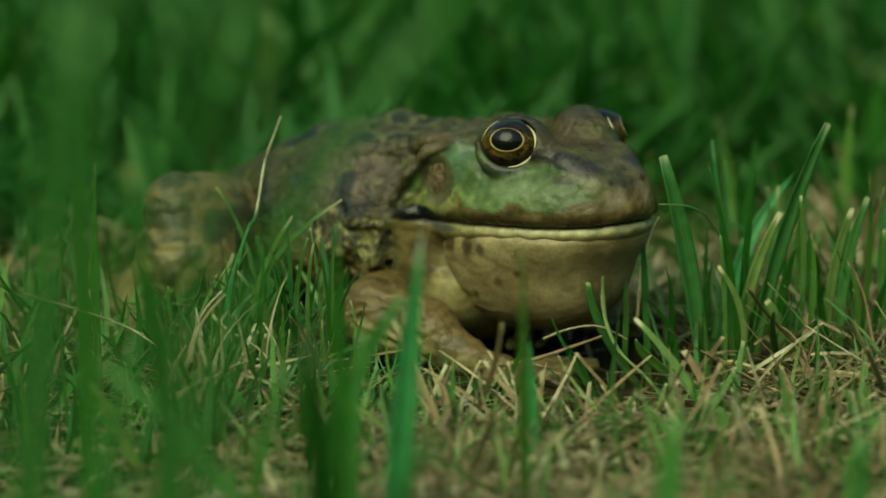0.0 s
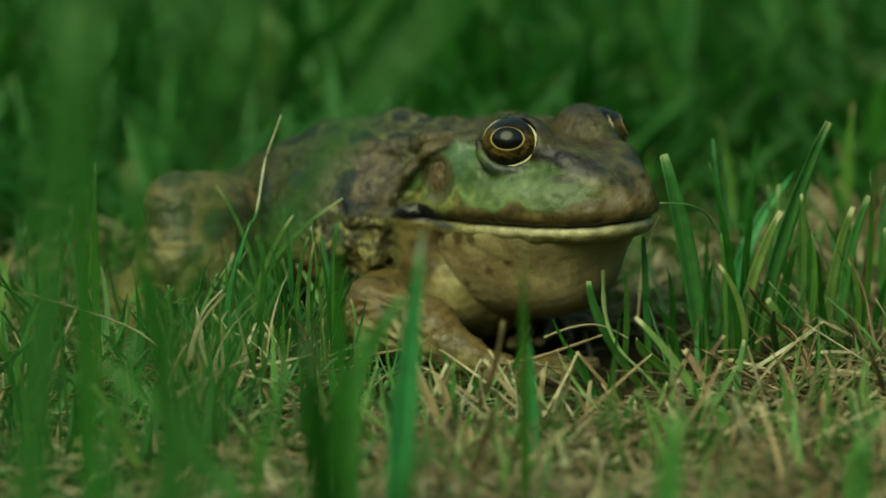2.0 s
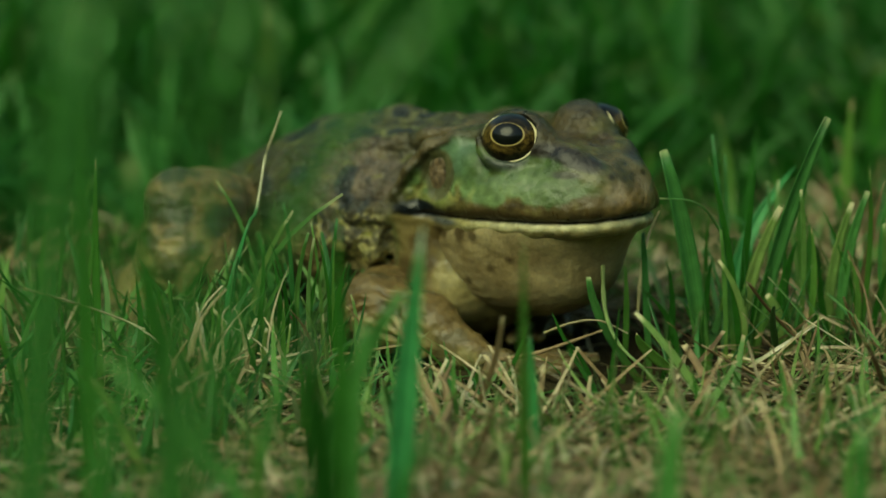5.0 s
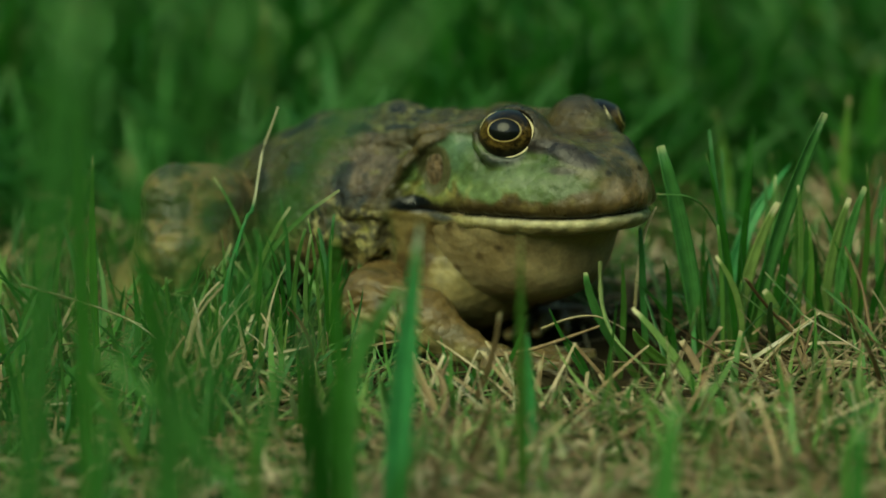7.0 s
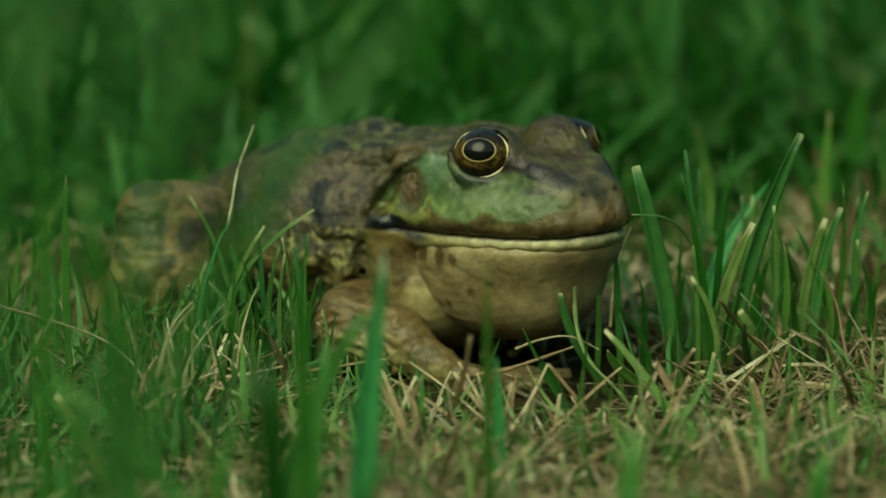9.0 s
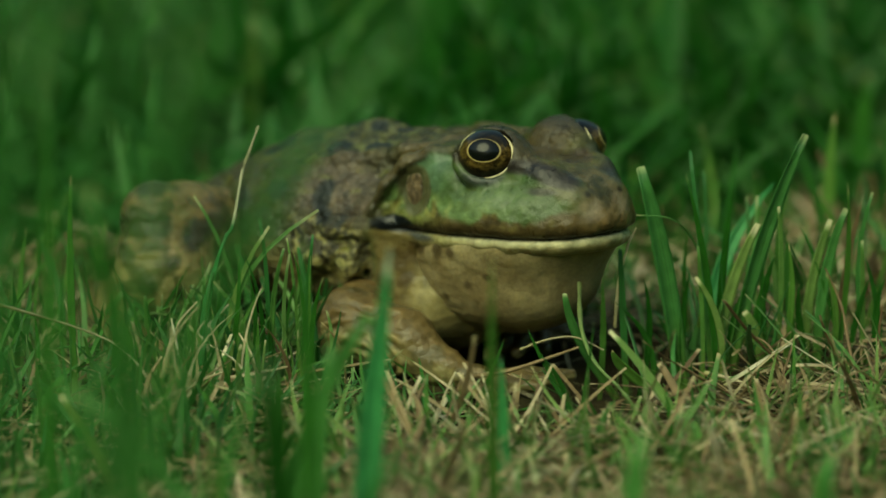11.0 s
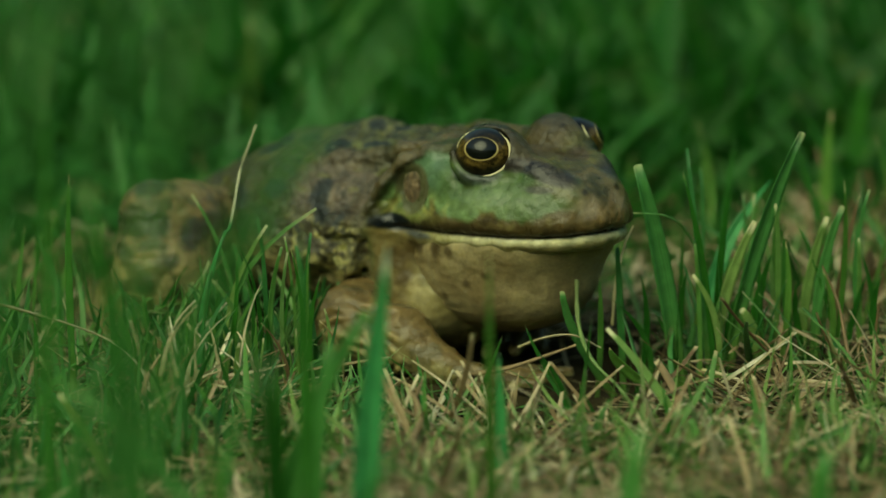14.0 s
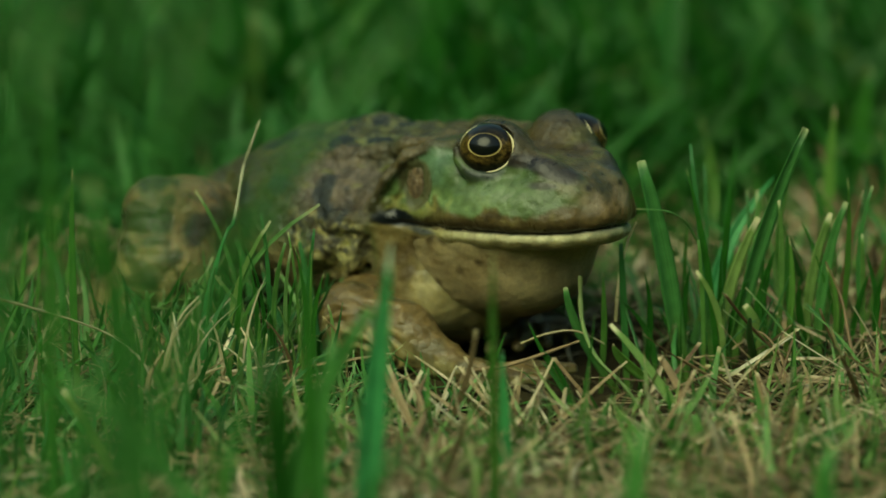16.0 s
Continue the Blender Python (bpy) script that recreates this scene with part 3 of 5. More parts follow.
    col = lay(col, (0.050, 0.032, 0.014), upper * ease(4.4, 3.0, z - lip) * ease(0.12, 0.4, mid - 0.5 * small) * 0.75)
    col = lay(col, (0.250, 0.215, 0.080), upper * ease(5.6, 4.6, z - lip + mid) * ease(2.6, 3.6, z - lip + mid) * ease(2, -6, f) * ease(-0.1, 0.3, small) * 0.5)
    col = lay(col, brown, head * ease(18.5, 21.5, f + 1.2 * mid) * (z > lip) * 0.85)
    col = lay(col, (0.150, 0.090, 0.040), head * ease(17, 20.5, f) * ease(37.5, 34.5, z) * (z > lip) * ease(-0.4, 0.2, mid) * 0.75)
    col = lay(col, (0.11, 0.085, 0.03), cheek * ease(0.30, 0.5, small + 0.5 * mid) * ease(34, 31, z) * 0.6)
    col = lay(col, (0.118, 0.150, 0.072), cheek * ease(0.15, 0.5, big) * 0.3 * ease(-0.5, 1.0, z - lip - band))
    col = lay(col, (0.140, 0.168, 0.088), cheek * np.exp(-((f - 6.5 - 2 * mid) / 6.0) ** 2 - ((z - 33.4 - 0.8 * small) / 2.2) ** 2) * 0.75 * ease(-0.8, 0.8, z - lip - band))
    col = lay(col, (0.125, 0.086, 0.046), head * ease(10, 17, f + mid) * ease(33.5, 36.0, z) * ease(-0.5, 0.3, mid + small) * 0.6)
    # dark streak from the eye to the nostril, pale highlight painted on the snout
    dd = np.abs(z - (41.5 - 0.19 * f) + 0.6 * mid)
    col = lay(col, (0.036, 0.026, 0.028), head * ease(1.7, 0.8, dd) * ease(2.5, 5, f) * ease(20, 16.5, f) * ease(2.5, 4.5, w) * 0.95)
    col = lay(col, (0.030, 0.022, 0.020), head * ease(1.0, 0.4, np.hypot((f - 13.5) * 0.3, z - 36.2 + 0.3 * mid)) * (w > 4) * 0.8)
    dd = np.hypot(f - 21.3, (z - 34.2) * 0.7) + 0.9 * mid
    col = lay(col, (0.21, 0.155, 0.115), head * ease(2.6, 0.8, dd) * 0.75 * ease(1, 3, w))
    # the eardrum; crease shade painted dark along its fold
    dd = np.hypot(f + 12.6, (z - 33.4) * 0.88)
    col = lay(col, (0.092, 0.084, 0.042), head * ease(4.3, 3.7, dd) * (w > 11))
    ridge = np.abs(f - fold + 0.3) + 0.25 * small
    col = lay(col, (0.030, 0.022, 0.012), ease(0.95, 0.4, ridge) * ease(26, 29, z) * ease(41, 39, z) * (w > 9) * 0.65)
    col = lay(col, (0.050, 0.036, 0.020), ease(0.9, 0.3, np.abs(f - fold + 6.0) + 0.3 * small) * ease(22, 26, z) * ease(38, 36, z) * (w > 9) * 0.8)
    # crown between the eyes
    crown = head * ease(38.5, 40.5, z) * ease(7.5, 5, w)
    col = lay(col, (0.080, 0.050, 0.021), crown * 0.8)
    col = lay(col, (0.088, 0.090, 0.018), crown * ease(4, 8, f) * ease(20, 15, f) * ease(0.0, 0.4, mid + 0.4) * 0.6)
    lids = ease(7.4, 6.4, np.minimum(*[np.linalg.norm(v - eye_place(s), axis=1) for s in (1, -1)])) * ease(39, 41, z)
    col = lay(col, (0.050, 0.038, 0.024), lids * 0.9)
    pouch = ease(7.2, 6.2, np.minimum(*[np.linalg.norm(v - eye_place(s), axis=1) for s in (1, -1)])) * ease(39.5, 37.0, z)
    col = lay(col, (0.040, 0.044, 0.044), pouch * 0.9)
    # lower lip and jaw
    under = head * (z <= lip) * ease(-22, -20, f)
    col = lay(col, tan, under)
    col = lay(col, (0.31, 0.26, 0.160), under * ease(-1.9, -1.2, z - lip + 0.3 * mid) * ease(-10, -2, f + 2 * mid))
    col = lay(col, (0.19, 0.155, 0.060), under * ease(-1.9, -1.2, z - lip + 0.3 * mid) * ease(3, -6, f) * 0.7)
    # shade of the mouth slit, painted as a dark line
    col = lay(col, (0.028, 0.016, 0.008), head * ease(0.55, 0.2, np.abs(z - lip - 0.1)) * ease(-20, -17, f) * 0.9)
    col = lay(col, (0.13, 0.088, 0.036), under * ease(-10, -15, f + 2 * mid) * 0.8)
    for f0, z0, r0 in ((-9, 21.8, 1.8), (-13, 22.2, 1.9), (-17, 20.5, 2.2), (-14.5, 17.0, 1.2), (-19, 16, 1.8)):
        col = lay(col, (0.085, 0.052, 0.020), under * ease(r0 + 0.6, r0 - 0.6, np.hypot(f - f0, z - z0) + 0.8 * mid) * 0.85)
    # moist dark patch at the corner of the mouth
    dd = np.hypot((f + 16.6) * 0.32, z - 26.9)
    col = lay(col, (0.012, 0.014, 0.020), ease(1.8, 1.3, dd + 0.4 * mid) * (w > 9))
    dd = np.hypot((f + 10.5) * 0.16, z - 25.3)
    col = lay(col, (0.060, 0.062, 0.072), ease(0.9, 0.4, dd + 0.3 * mid) * (w > 9) * 0.85)
    # nostrils
    dd = np.linalg.norm(np.c_[f - 19.2, w - 3.8, z - 35.8], axis=1)
    col = lay(col, (0.02, 0.014, 0.01), ease(1.0, 0.4, dd) * 0.8)
    col *= (1 + 0.22 * small + 0.15 * mid)[:, None]
    col = lay(col, dark, 0.75 * ease(0.42, 0.62, small + 0.35 * mid) * (1 - head) * ease(8, 14, z))
    grain = np.where(z > lip, 1.0 - 0.5 * head - 0.22 * cheek, 1.0 - 0.7 * head)
    grain = np.maximum(grain, head * np.maximum(crown, lids) * 0.7)
    col = np.clip(col, 0.004, 1)
    col = col * ((col.mean(1) / 0.075) ** 0.42)[:, None] * np.array((0.84, 0.90, 0.88))
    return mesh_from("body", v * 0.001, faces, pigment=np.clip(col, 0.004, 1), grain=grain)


def leg_colours(v, nrm, bars, tone, spots_and_shade=()):
    big, mid, small = hash_noise(v, 7.0, 11.0), hash_noise(v, 3.0, 4.0), hash_noise(v, 1.2, 6.0)
    top = ease(-0.2, 0.6, nrm[:, 2] + 0.4 * mid)[:, None]
    col = np.array((0.22, 0.175, 0.082)) * (1 - top) + np.array((0.130, 0.083, 0.036)) * top
    blot = ease(0.12, 0.32, mid + 0.5 * big)[:, None] * bars
    col = col * (1 - blot) + np.array((0.034, 0.034, 0.015)) * blot
    # dark skin spots, and shade painted round the knee and under the thigh
    for cx, cz, r0 in spots_and_shade:
        m = ease(r0 + 0.7, r0 - 0.7, np.hypot(v[:, 0] - cx, v[:, 2] - cz) + 0.8 * mid)[:, None] * 0.9
        col = col * (1 - m) + np.array((0.026, 0.026, 0.014)) * m
    return np.clip(tone * col * np.array((0.93, 1.0, 1.0)) * (1 + 0.25 * small)[:, None], 0.01, 1)


def frog_limb(name, chains, eggs, lo, hi, bars, step=0.45, tone=1.0, crease=0.4, spots_and_shade=(), rings=None):
    c = Clay(lo, hi, step)
    for e in eggs:
        c.egg(*e)
    for ch in chains:
        c.limb(ch, 2.2)
    v, faces, nrm = c.skin()
    v = v + nrm * (0.2 * hash_noise(v, 3.0, 7.0) + 0.10 * hash_noise(v, 1.3, 1.0) + crease * (0.25 - np.abs(hash_noise(v * np.array((0.6, 0.6, 2.2)), 3.4, 2.0))))[:, None]
    col = leg_colours(v, nrm, bars, tone, spots_and_shade)
    if rings:
        # loose skin in rings round the elbow, groove shade painted along with the relief
        d = np.hypot((v[:, 0] - rings[0]) * 0.8, v[:, 2] - rings[1]) + 1.6 * hash_noise(v, 6.0, 3.0) + 0.5 * hash_noise(v, 2.0, 1.0)
        near = ease(11, 7, np.abs(v[:, 0] - rings[0])) * ease(0.3, 0.7, -nrm[:, 1] + 0.3)
        wave = np.sin(d * 3.0) * ease(-0.5, 0.5, hash_noise(v, 4.0, 9.0))
        v = v + nrm * (0.42 * wave * near)[:, None]
        col = col * np.array((1.0, 0.98, 0.93)) * (1 + 0.45 * near * np.clip(wave, -1, 1))[:, None]
    return mesh_from(name, v * 0.001, faces, pigment=np.clip(col, 0.01, 1), grain=np.full(len(v), 0.4))


def mirrored(points, of):
    """The same chain on the frog's other side."""
    out = []
    for p in points:
        q = np.array(p[:2]) - NECK
        side = FLANK if of == "trunk" else SIDE
        o = q if of == "trunk" else np.array(p[:2]) - BROW
        m = o - 2 * (o @ side) * side + (NECK if of == "trunk" else BROW)
        out.append((*m, *p[2:]))
    return out


def tucked(points):
    """The other foreleg, drawn in under the breast."""
    return [(x - 15.0, y + 15.0, z, r) for x, y, z, r in mirrored(points, "head")]


def bounds(chains, eggs):
    a = np.array([p for ch in chains for p in ch])
    lo, hi = (a[:, :3] - a[:, 3:]).min(0) - 4, (a[:, :3] + a[:, 3:]).max(0) + 4
    for e in eggs:
        lo, hi = np.minimum(lo, np.array(e[0]) - max(e[1]) - 3), np.maximum(hi, np.array(e[0]) + max(e[1]) + 3)
    return lo, hi


def frog():
    top = new("frog")
    tagged(top, "large olive-brown marsh frog with green cheeks sitting in grass", "frog")
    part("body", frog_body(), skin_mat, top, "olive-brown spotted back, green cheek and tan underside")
    # throat pouch, which pumps
    c = Clay((-6, -24, 6), (46, 36, 32), 0.45)
    c.egg(hd(-2.6, 0, 23.2), (23.0, 16.2, 9.8), AHEAD, 2, pitch=10)
    c.egg(hd(-3.6, 0, 16.6), (18.6, 14.6, 10.8), AHEAD, 5)
    v, faces, nrm = c.skin()
    f = (v[:, :2] - BROW) @ AHEAD
    inside = 1 - 0.05 * ease(-3.0, -1.0, v[:, 2] - mouth_height(f))
    v[:, :2] = np.array(hd(-4, 0, 0)[:2]) + (v[:, :2] - np.array(hd(-4, 0, 0)[:2])) * inside[:, None]
    mid, small, big = hash_noise(v, 3.5, 9.0), hash_noise(v, 1.3, 5.0), hash_noise(v, 8.0, 1.0)
    f = (v[:, :2] - BROW) @ AHEAD
    v = v + nrm * (0.5 * (0.3 - np.abs(hash_noise(v * np.array((0.5, 0.5, 2.0)), 3.6, 4.0))) * ease(8, -10, f) + 0.12 * big + 0.05 * mid)[:, None] * ease(-0.5, -6.0, v[:, 2] - mouth_height(f))[:, None]
    col = np.array((0.240, 0.186, 0.100)) * (1 + 0.18 * mid + 0.10 * small)[:, None]
    murk = ease(0.0, -0.5, big + 0.5 * mid)[:, None] * 0.6
    col = col * (1 - murk) + np.array((0.15, 0.105, 0.05)) * murk
    pale = ease(0.0, 0.6, big)[:, None] * 0.2
    col = col * (1 - pale) + np.array((0.42, 0.35, 0.20)) * pale
    m = ease(-5, -12, f + 2.5 * mid)[:, None] * 0.75
    col = col * (1 - m) + np.array((0.135, 0.092, 0.040)) * m
    for f0, z0, r0 in ((-5.0, 22.6, 1.5), (-10, 22.6, 1.4), (-15, 21.0, 1.7), (-13, 17.5, 1.1), (-18, 18, 1.6), (2, 17, 0.8), (6, 19, 0.6), (-4, 14, 0.9), (-1, 22.5, 0.7)):
        m = ease(r0 + 0.5, r0 - 0.5, np.hypot(f - f0, v[:, 2] - z0) + 0.9 * mid)[:, None] * 0.85
        col = col * (1 - m) + np.array((0.045, 0.028, 0.012)) * m
    throat = part("throat", mesh_from("throat", v * 0.001, faces, pigment=np.clip(col, 0.01, 1), grain=np.full(len(v), 0.42)), wet_mat, top,
                  "tan wrinkled throat skin, pumping as it breathes")
    for s in (1, -1):
        # eyes
        e, g = eye_place(s), gaze_of(s)
        bm = bmesh.new()
        bmesh.ops.create_uvsphere(bm, u_segments=48, v_segments=32, radius=0.00485)
        for q in bm.verts:
            r2 = math.hypot(q.co.x, q.co.y)
            if q.co.z > 0 and r2 < 0.0036:
                q.co.z += 0.00045 * (1 - (r2 / 0.0036) ** 2)
        for q in bm.faces:
            q.smooth = True
        me = bpy.data.meshes.new("eye")
        bm.to_mesh(me)
        eye = part("eye", me, eye_mat, top, "glossy gold-brown eye with an oval black pupil")
        zax = Vector(g)
        xax = Vector((0, 0, 1)).cross(zax).normalized()
        turn = Matrix((xax, zax.cross(xax), zax)).transposed().to_4x4()
        eye.matrix_basis = Matrix.Translation(Vector(e + g * (0.5 if s > 0 else 1.7) + (np.zeros(3) if s > 0 else np.array((-0.3, -1.8, -0.5)))) * 0.001) @ turn @ Matrix.Diagonal((1.12, 1.0, 1.0, 1.0))
        # the golden rim of the lid, thick at the front, thin elsewhere
        rings = 72
        bm = bmesh.new()
        loops = []
        lean = -0.5 if s > 0 else math.pi + 0.5
        for i in range(rings):
            a = 2 * math.pi * i / rings
            thick = 0.00001 + 0.00058 * max(0.0, math.cos(a - lean)) ** 2.0 + 0.00007 * max(0.0, math.cos(a - lean - 2.6)) ** 2
            rr, zz = 0.00432, 0.0021 + 0.0002 * math.sin(3 * a)
            cx, cy = rr * math.cos(a), rr * math.sin(a) * 1.0
            loops.append([bm.verts.new((cx + thick * math.cos(b) * math.cos(a), cy + thick * math.cos(b) * math.sin(a), zz + thick * math.sin(b)))
                          for b in (2 * math.pi * k / 8 for k in range(8))])
        for i in range(rings):
            p, q = loops[i], loops[(i + 1) % rings]
            for k in range(8):
                fa = bm.faces.new((p[k], q[k], q[(k + 1) % 8], p[(k + 1) % 8]))
                fa.smooth = True
        bmesh.ops.recalc_face_normals(bm, faces=bm.faces)
        me = bpy.data.meshes.new("eyelid_rim")
        bm.to_mesh(me)
        part("eyelid_rim", me, gold_mat, eye, "thin pale gold rim of the eyelid")
        # eardrum
        bm = bmesh.new()
        bmesh.ops.create_uvsphere(bm, u_segments=72, v_segments=48, radius=1)
        for q in bm.verts:
            q.co = Vector((q.co.x * 0.0032, q.co.y * 0.0008, q.co.z * 0.0038 + 0.0002 * math.sin(q.co.x * 5)))
        for q in bm.faces:
            q.smooth = True
        me = bpy.data.meshes.new("eardrum")
        bm.to_mesh(me)
        vv = np.array([q.co for q in me.vertices]) * 1000
        mm = hash_noise(vv * np.array((1.6, 1, 0.45)), 0.9, 3.0 + s) + 0.5 * hash_noise(vv, 1.2, 1.0)
        edge = ease(0.75, 1.0, np.hypot(vv[:, 0] / 3.2, vv[:, 2] / 3.8))
        colr = (np.array((0.092, 0.064, 0.040)) * (1 - edge)[:, None] + np.array((0.11, 0.10, 0.055)) * edge[:, None]) * (1 + 1.1 * mm)[:, None]
        colr = np.clip(colr, 0.01, 1)
        me2 = me.attributes.new("pigment", "FLOAT_COLOR", "POINT")
        me2.data.foreach_set("color", np.c_[colr, np.ones(len(colr))].astype(np.float32).ravel())
        me3 = me.attributes.new("grain", "FLOAT", "POINT")
        me3.data.foreach_set("value", np.full(len(colr), 0.6, np.float32))
        drum = part("eardrum", me, skin_mat, top, "round brown eardrum behind the eye")
        drum.matrix_basis = Matrix.Translation(Vector(hd(-12.6, s * 14.85, 33.4)) * 0.001) @ Matrix.Rotation(math.atan2(AHEAD[1], AHEAD[0]) + s * 0.28, 4, "Z")
    # forelegs: upper arm, forearm, hand with four fingers
    arm = [(-8, 18, 10.5, 6.0), (-12.3, 6.0, 8.6, 6.9)]
    fore = [(-12.0, 4.5, 8.0, 6.6), (-3.0, 0.0, 7.0, 5.6), (4, -5.0, 3.6, 3.4)]
    palm = [(4, -5.0, 3.2, 3.0), (11, -8.0, 2.2, 2.2)]
    fingers = [[(10.5, -8.0, 2.2, 1.6), (16 + 3 * i, -4.5 - 5.0 * k, 2.0, 1.3), (23 + 4 * i, -2.5 - 8.0 * k, 1.6, 1.1)] for i, k in ((1, 0), (0.5, 0.6), (-0.5, 1.2), (-2.5, 1.8))]
    for chains, digits, rings in (([arm, fore, palm], fingers, (-12.0, 3.5)), ([tucked(q) for q in (arm, fore, palm)], [tucked(q) for q in fingers], None)):
        limb = part("foreleg", frog_limb("foreleg", chains, [], *bounds(chains, []), 0.5, tone=1.05, rings=rings), skin_mat, top, "tan foreleg with creased skin")
        for q in digits:
            part("finger", frog_limb("finger", [q], [], *bounds([q], []), 0.4, tone=0.9), skin_mat, limb)
    # hind legs, folded: thigh, shank, foot with long toes
    thigh = [tr(48, 12, 17) + (9.5,), (-44, 27, 22, 8.5), (-48.5, 22, 25.5, 6.2)]
    shank = [(-48.5, 21.5, 24.5, 6.0), (-47, 20, 16, 9.0), (-53, 27, 9, 5.5), (-58, 36, 6, 4.6)]
    foot = [(-58, 36, 5.5, 4.4), (-55, 22, 3.6, 3.4), (-47, 8, 2.6, 2.6)]
    toes = [[(-47, 8, 2.4, 2.0), (-38 + 4 * k, -4 - 2.5 * abs(k - 1), 1.6, 1.4), (-30 + 6 * k, -10 - 3 * abs(k - 1), 1.2, 1.0)] for k in (-1, 0, 1, 2)]
    near = [thigh, shank, foot]
    for chains, digits in ((near, toes), ([mirrored(q, "trunk") for q in near], [mirrored(q, "trunk") for q in toes])):
        # the largest spots paint the shade at the knee and the gap beside it
        limb = part("hind_leg", frog_limb("hind_leg", chains, [], *bounds(chains, []), 0.7, 0.6, tone=1.3, spots_and_shade=((-51.5, 25.4, 3.0), (-47.6, 25.0, 2.6), (-50.5, 30.9, 1.5), (-48.0, 31.2, 1.5), (-54.5, 24.0, 2.0), (-38, 24.0, 2.2), (-49.6, 14.4, 1.9), (-41, 23.0, 2.6), (-54, 20, 1.6), (-44, 13, 1.5), (-52, 10, 1.6), (-45, 18.5, 1.3))), skin_mat, top, "folded mottled hind leg with dark blotches and painted shade")
        for q in digits:
            part("toe", frog_limb("toe", [q], [], *bounds([q], []), 0.6), skin_mat, limb)
    return top, throat


the_frog, throat = frog()


# ---- grass ----
def blade_strip(points, width, fold, turn, levels=9, cut=False):
    """One blade along a bent line from foot to tip (metres), creased along its middle."""
    p0, p1, p2 = (np.array(p) for p in points)
    t = np.linspace(0, 1, levels)[:, None]
    line = (1 - t) ** 2 * p0 + 2 * t * (1 - t) * p1 + t * t * p2
    way = np.gradient(line, axis=0)
    way /= np.linalg.norm(way, axis=1)[:, None]
    side0 = np.array((math.cos(turn), math.sin(turn), 0.0))
    side = side0 - (way @ side0)[:, None] * way
    side /= np.linalg.norm(side, axis=1)[:, None]
    nrm = np.cross(side, way)
    t = t[:, 0]
    w = width * 0.5 * np.minimum(0.72 + 0.55 * t, 1.0) * (1 - (0.55 if cut else 0.97) * np.clip((t - 0.45) / 0.55, 0, 1) ** 1.8)
    rows, thick = [], 0.00012
    for u in (-1.0, -0.5, 0.0, 0.5, 1.0):
        rows.append(line + side * (u * w)[:, None] + nrm * (fold * abs(u) * w)[:, None])
    top = np.stack(rows, 1)
    v = np.concatenate([top.reshape(-1, 3), (top - nrm[:, None] * thick).reshape(-1, 3)])
    n, off = 5, levels * 5
    f = []
    for i in range(levels - 1):
        for j in range(n - 1):
            a = i * n + j
            f.append((a, a + 1, a + n + 1, a + n))
            f.append((off + a, off + a + n, off + a + n + 1, off + a + 1))
        a, b = i * n, i * n + n - 1
        f.append((a, a + n, off + a + n, off + a))
        f.append((b, off + b, off + b + n, b + n))
    e = (levels - 1) * n
    for j in range(n - 1):
        f.append((e + j, e + j + 1, off + e + j + 1, off + e + j))
    along = np.tile(np.repeat(t, n), 2)
    across = np.tile(np.tile(np.linspace(0, 1, n), levels), 2)
    return v, f, along, across


tuft_random = random.Random(7)


def grass_tuft(label, blades):
    """Blades: foot x, y; tip x, y, z; width, bow, in millimetres; and their sort."""
    cx = sum(b[0] for b in blades) / len(blades) * 0.001
    cy = sum(b[1] for b in blades) / len(blades) * 0.001
    top = new("grass_tuft")
    top.location = (cx, cy, 0)
    tagged(top, label, "grass", "grass tufts round the frog")
    for bx, by, tx, ty, tz, w, bow, sort in blades:
        foot = np.array((bx * 0.001 - cx, by * 0.001 - cy, float(relief(bx * 0.001, by * 0.001)) - 0.001))
        tip = np.array((tx * 0.001 - cx, ty * 0.001 - cy, tz * 0.001))
        mid = (foot + tip) * 0.5 + np.array((-bow * 0.001, 0, 0.002))
        turn = 0.1 if sort in "nD" else 0.28 if sort == "c" and w > 2.6 else tuft_random.uniform(-0.45, 0.45)
        v, f, along, across = blade_strip((foot, mid, tip), w * 0.001, 0.8 if w > 2.6 else tuft_random.uniform(0.15, 0.5), turn, 10, sort in "cvpD")
        me = mesh_from("blade", v, f, along=along, across=across)
        part("blade", me, broad_mat if sort in "nb" else shoot_mat if sort == "p" else pale_straw_mat if sort == "q" else cut_mat if sort == "c" else straw_mat if sort == "s" else veil_mat if sort == "v" else lawn_mat if sort in "dD" else grass_mat, top,
             "blade with a pale mown tip" if sort in "cn" else "")
    return top


grass_tuft("upright green grass tuft with one broad folded blade", [
    (46.7, 0.0, 38.7, -2.0, 39.2, 3.5, -1.5, "c"),
    (36.9, 0.0, 35.4, -2.0, 24.4, 1.4, -0.1, "c"),
    (53.6, 0.0, 48.9, -2.0, 19.3, 1.2, -4.0, "p"),
    (53.1, 0.0, 46.9, -2.0, 37.9, 1.3, -1.9, "d"),
    (52.2, 0.0, 48.1, 8.0, 40.3, 1.1, -0.4, "c"),
    (47.2, 0.0, 42.2, -2.0, 12.6, 1.0, -1.2, "g"),
    (50.6, 0.0, 49.2, -2.0, 24.9, 0.9, -0.6, "p"),
    (47.6, 0.0, 47.9, -2.0, 20.3, 1.2, 2.0, "d"),
    (40.9, 0.0, 34.7, -2.0, 14.6, 1.2, -6.4, "g"),
    (38.9, 0.0, 39.6, -2.0, 19.3, 1.2, -3.1, "d"),
])
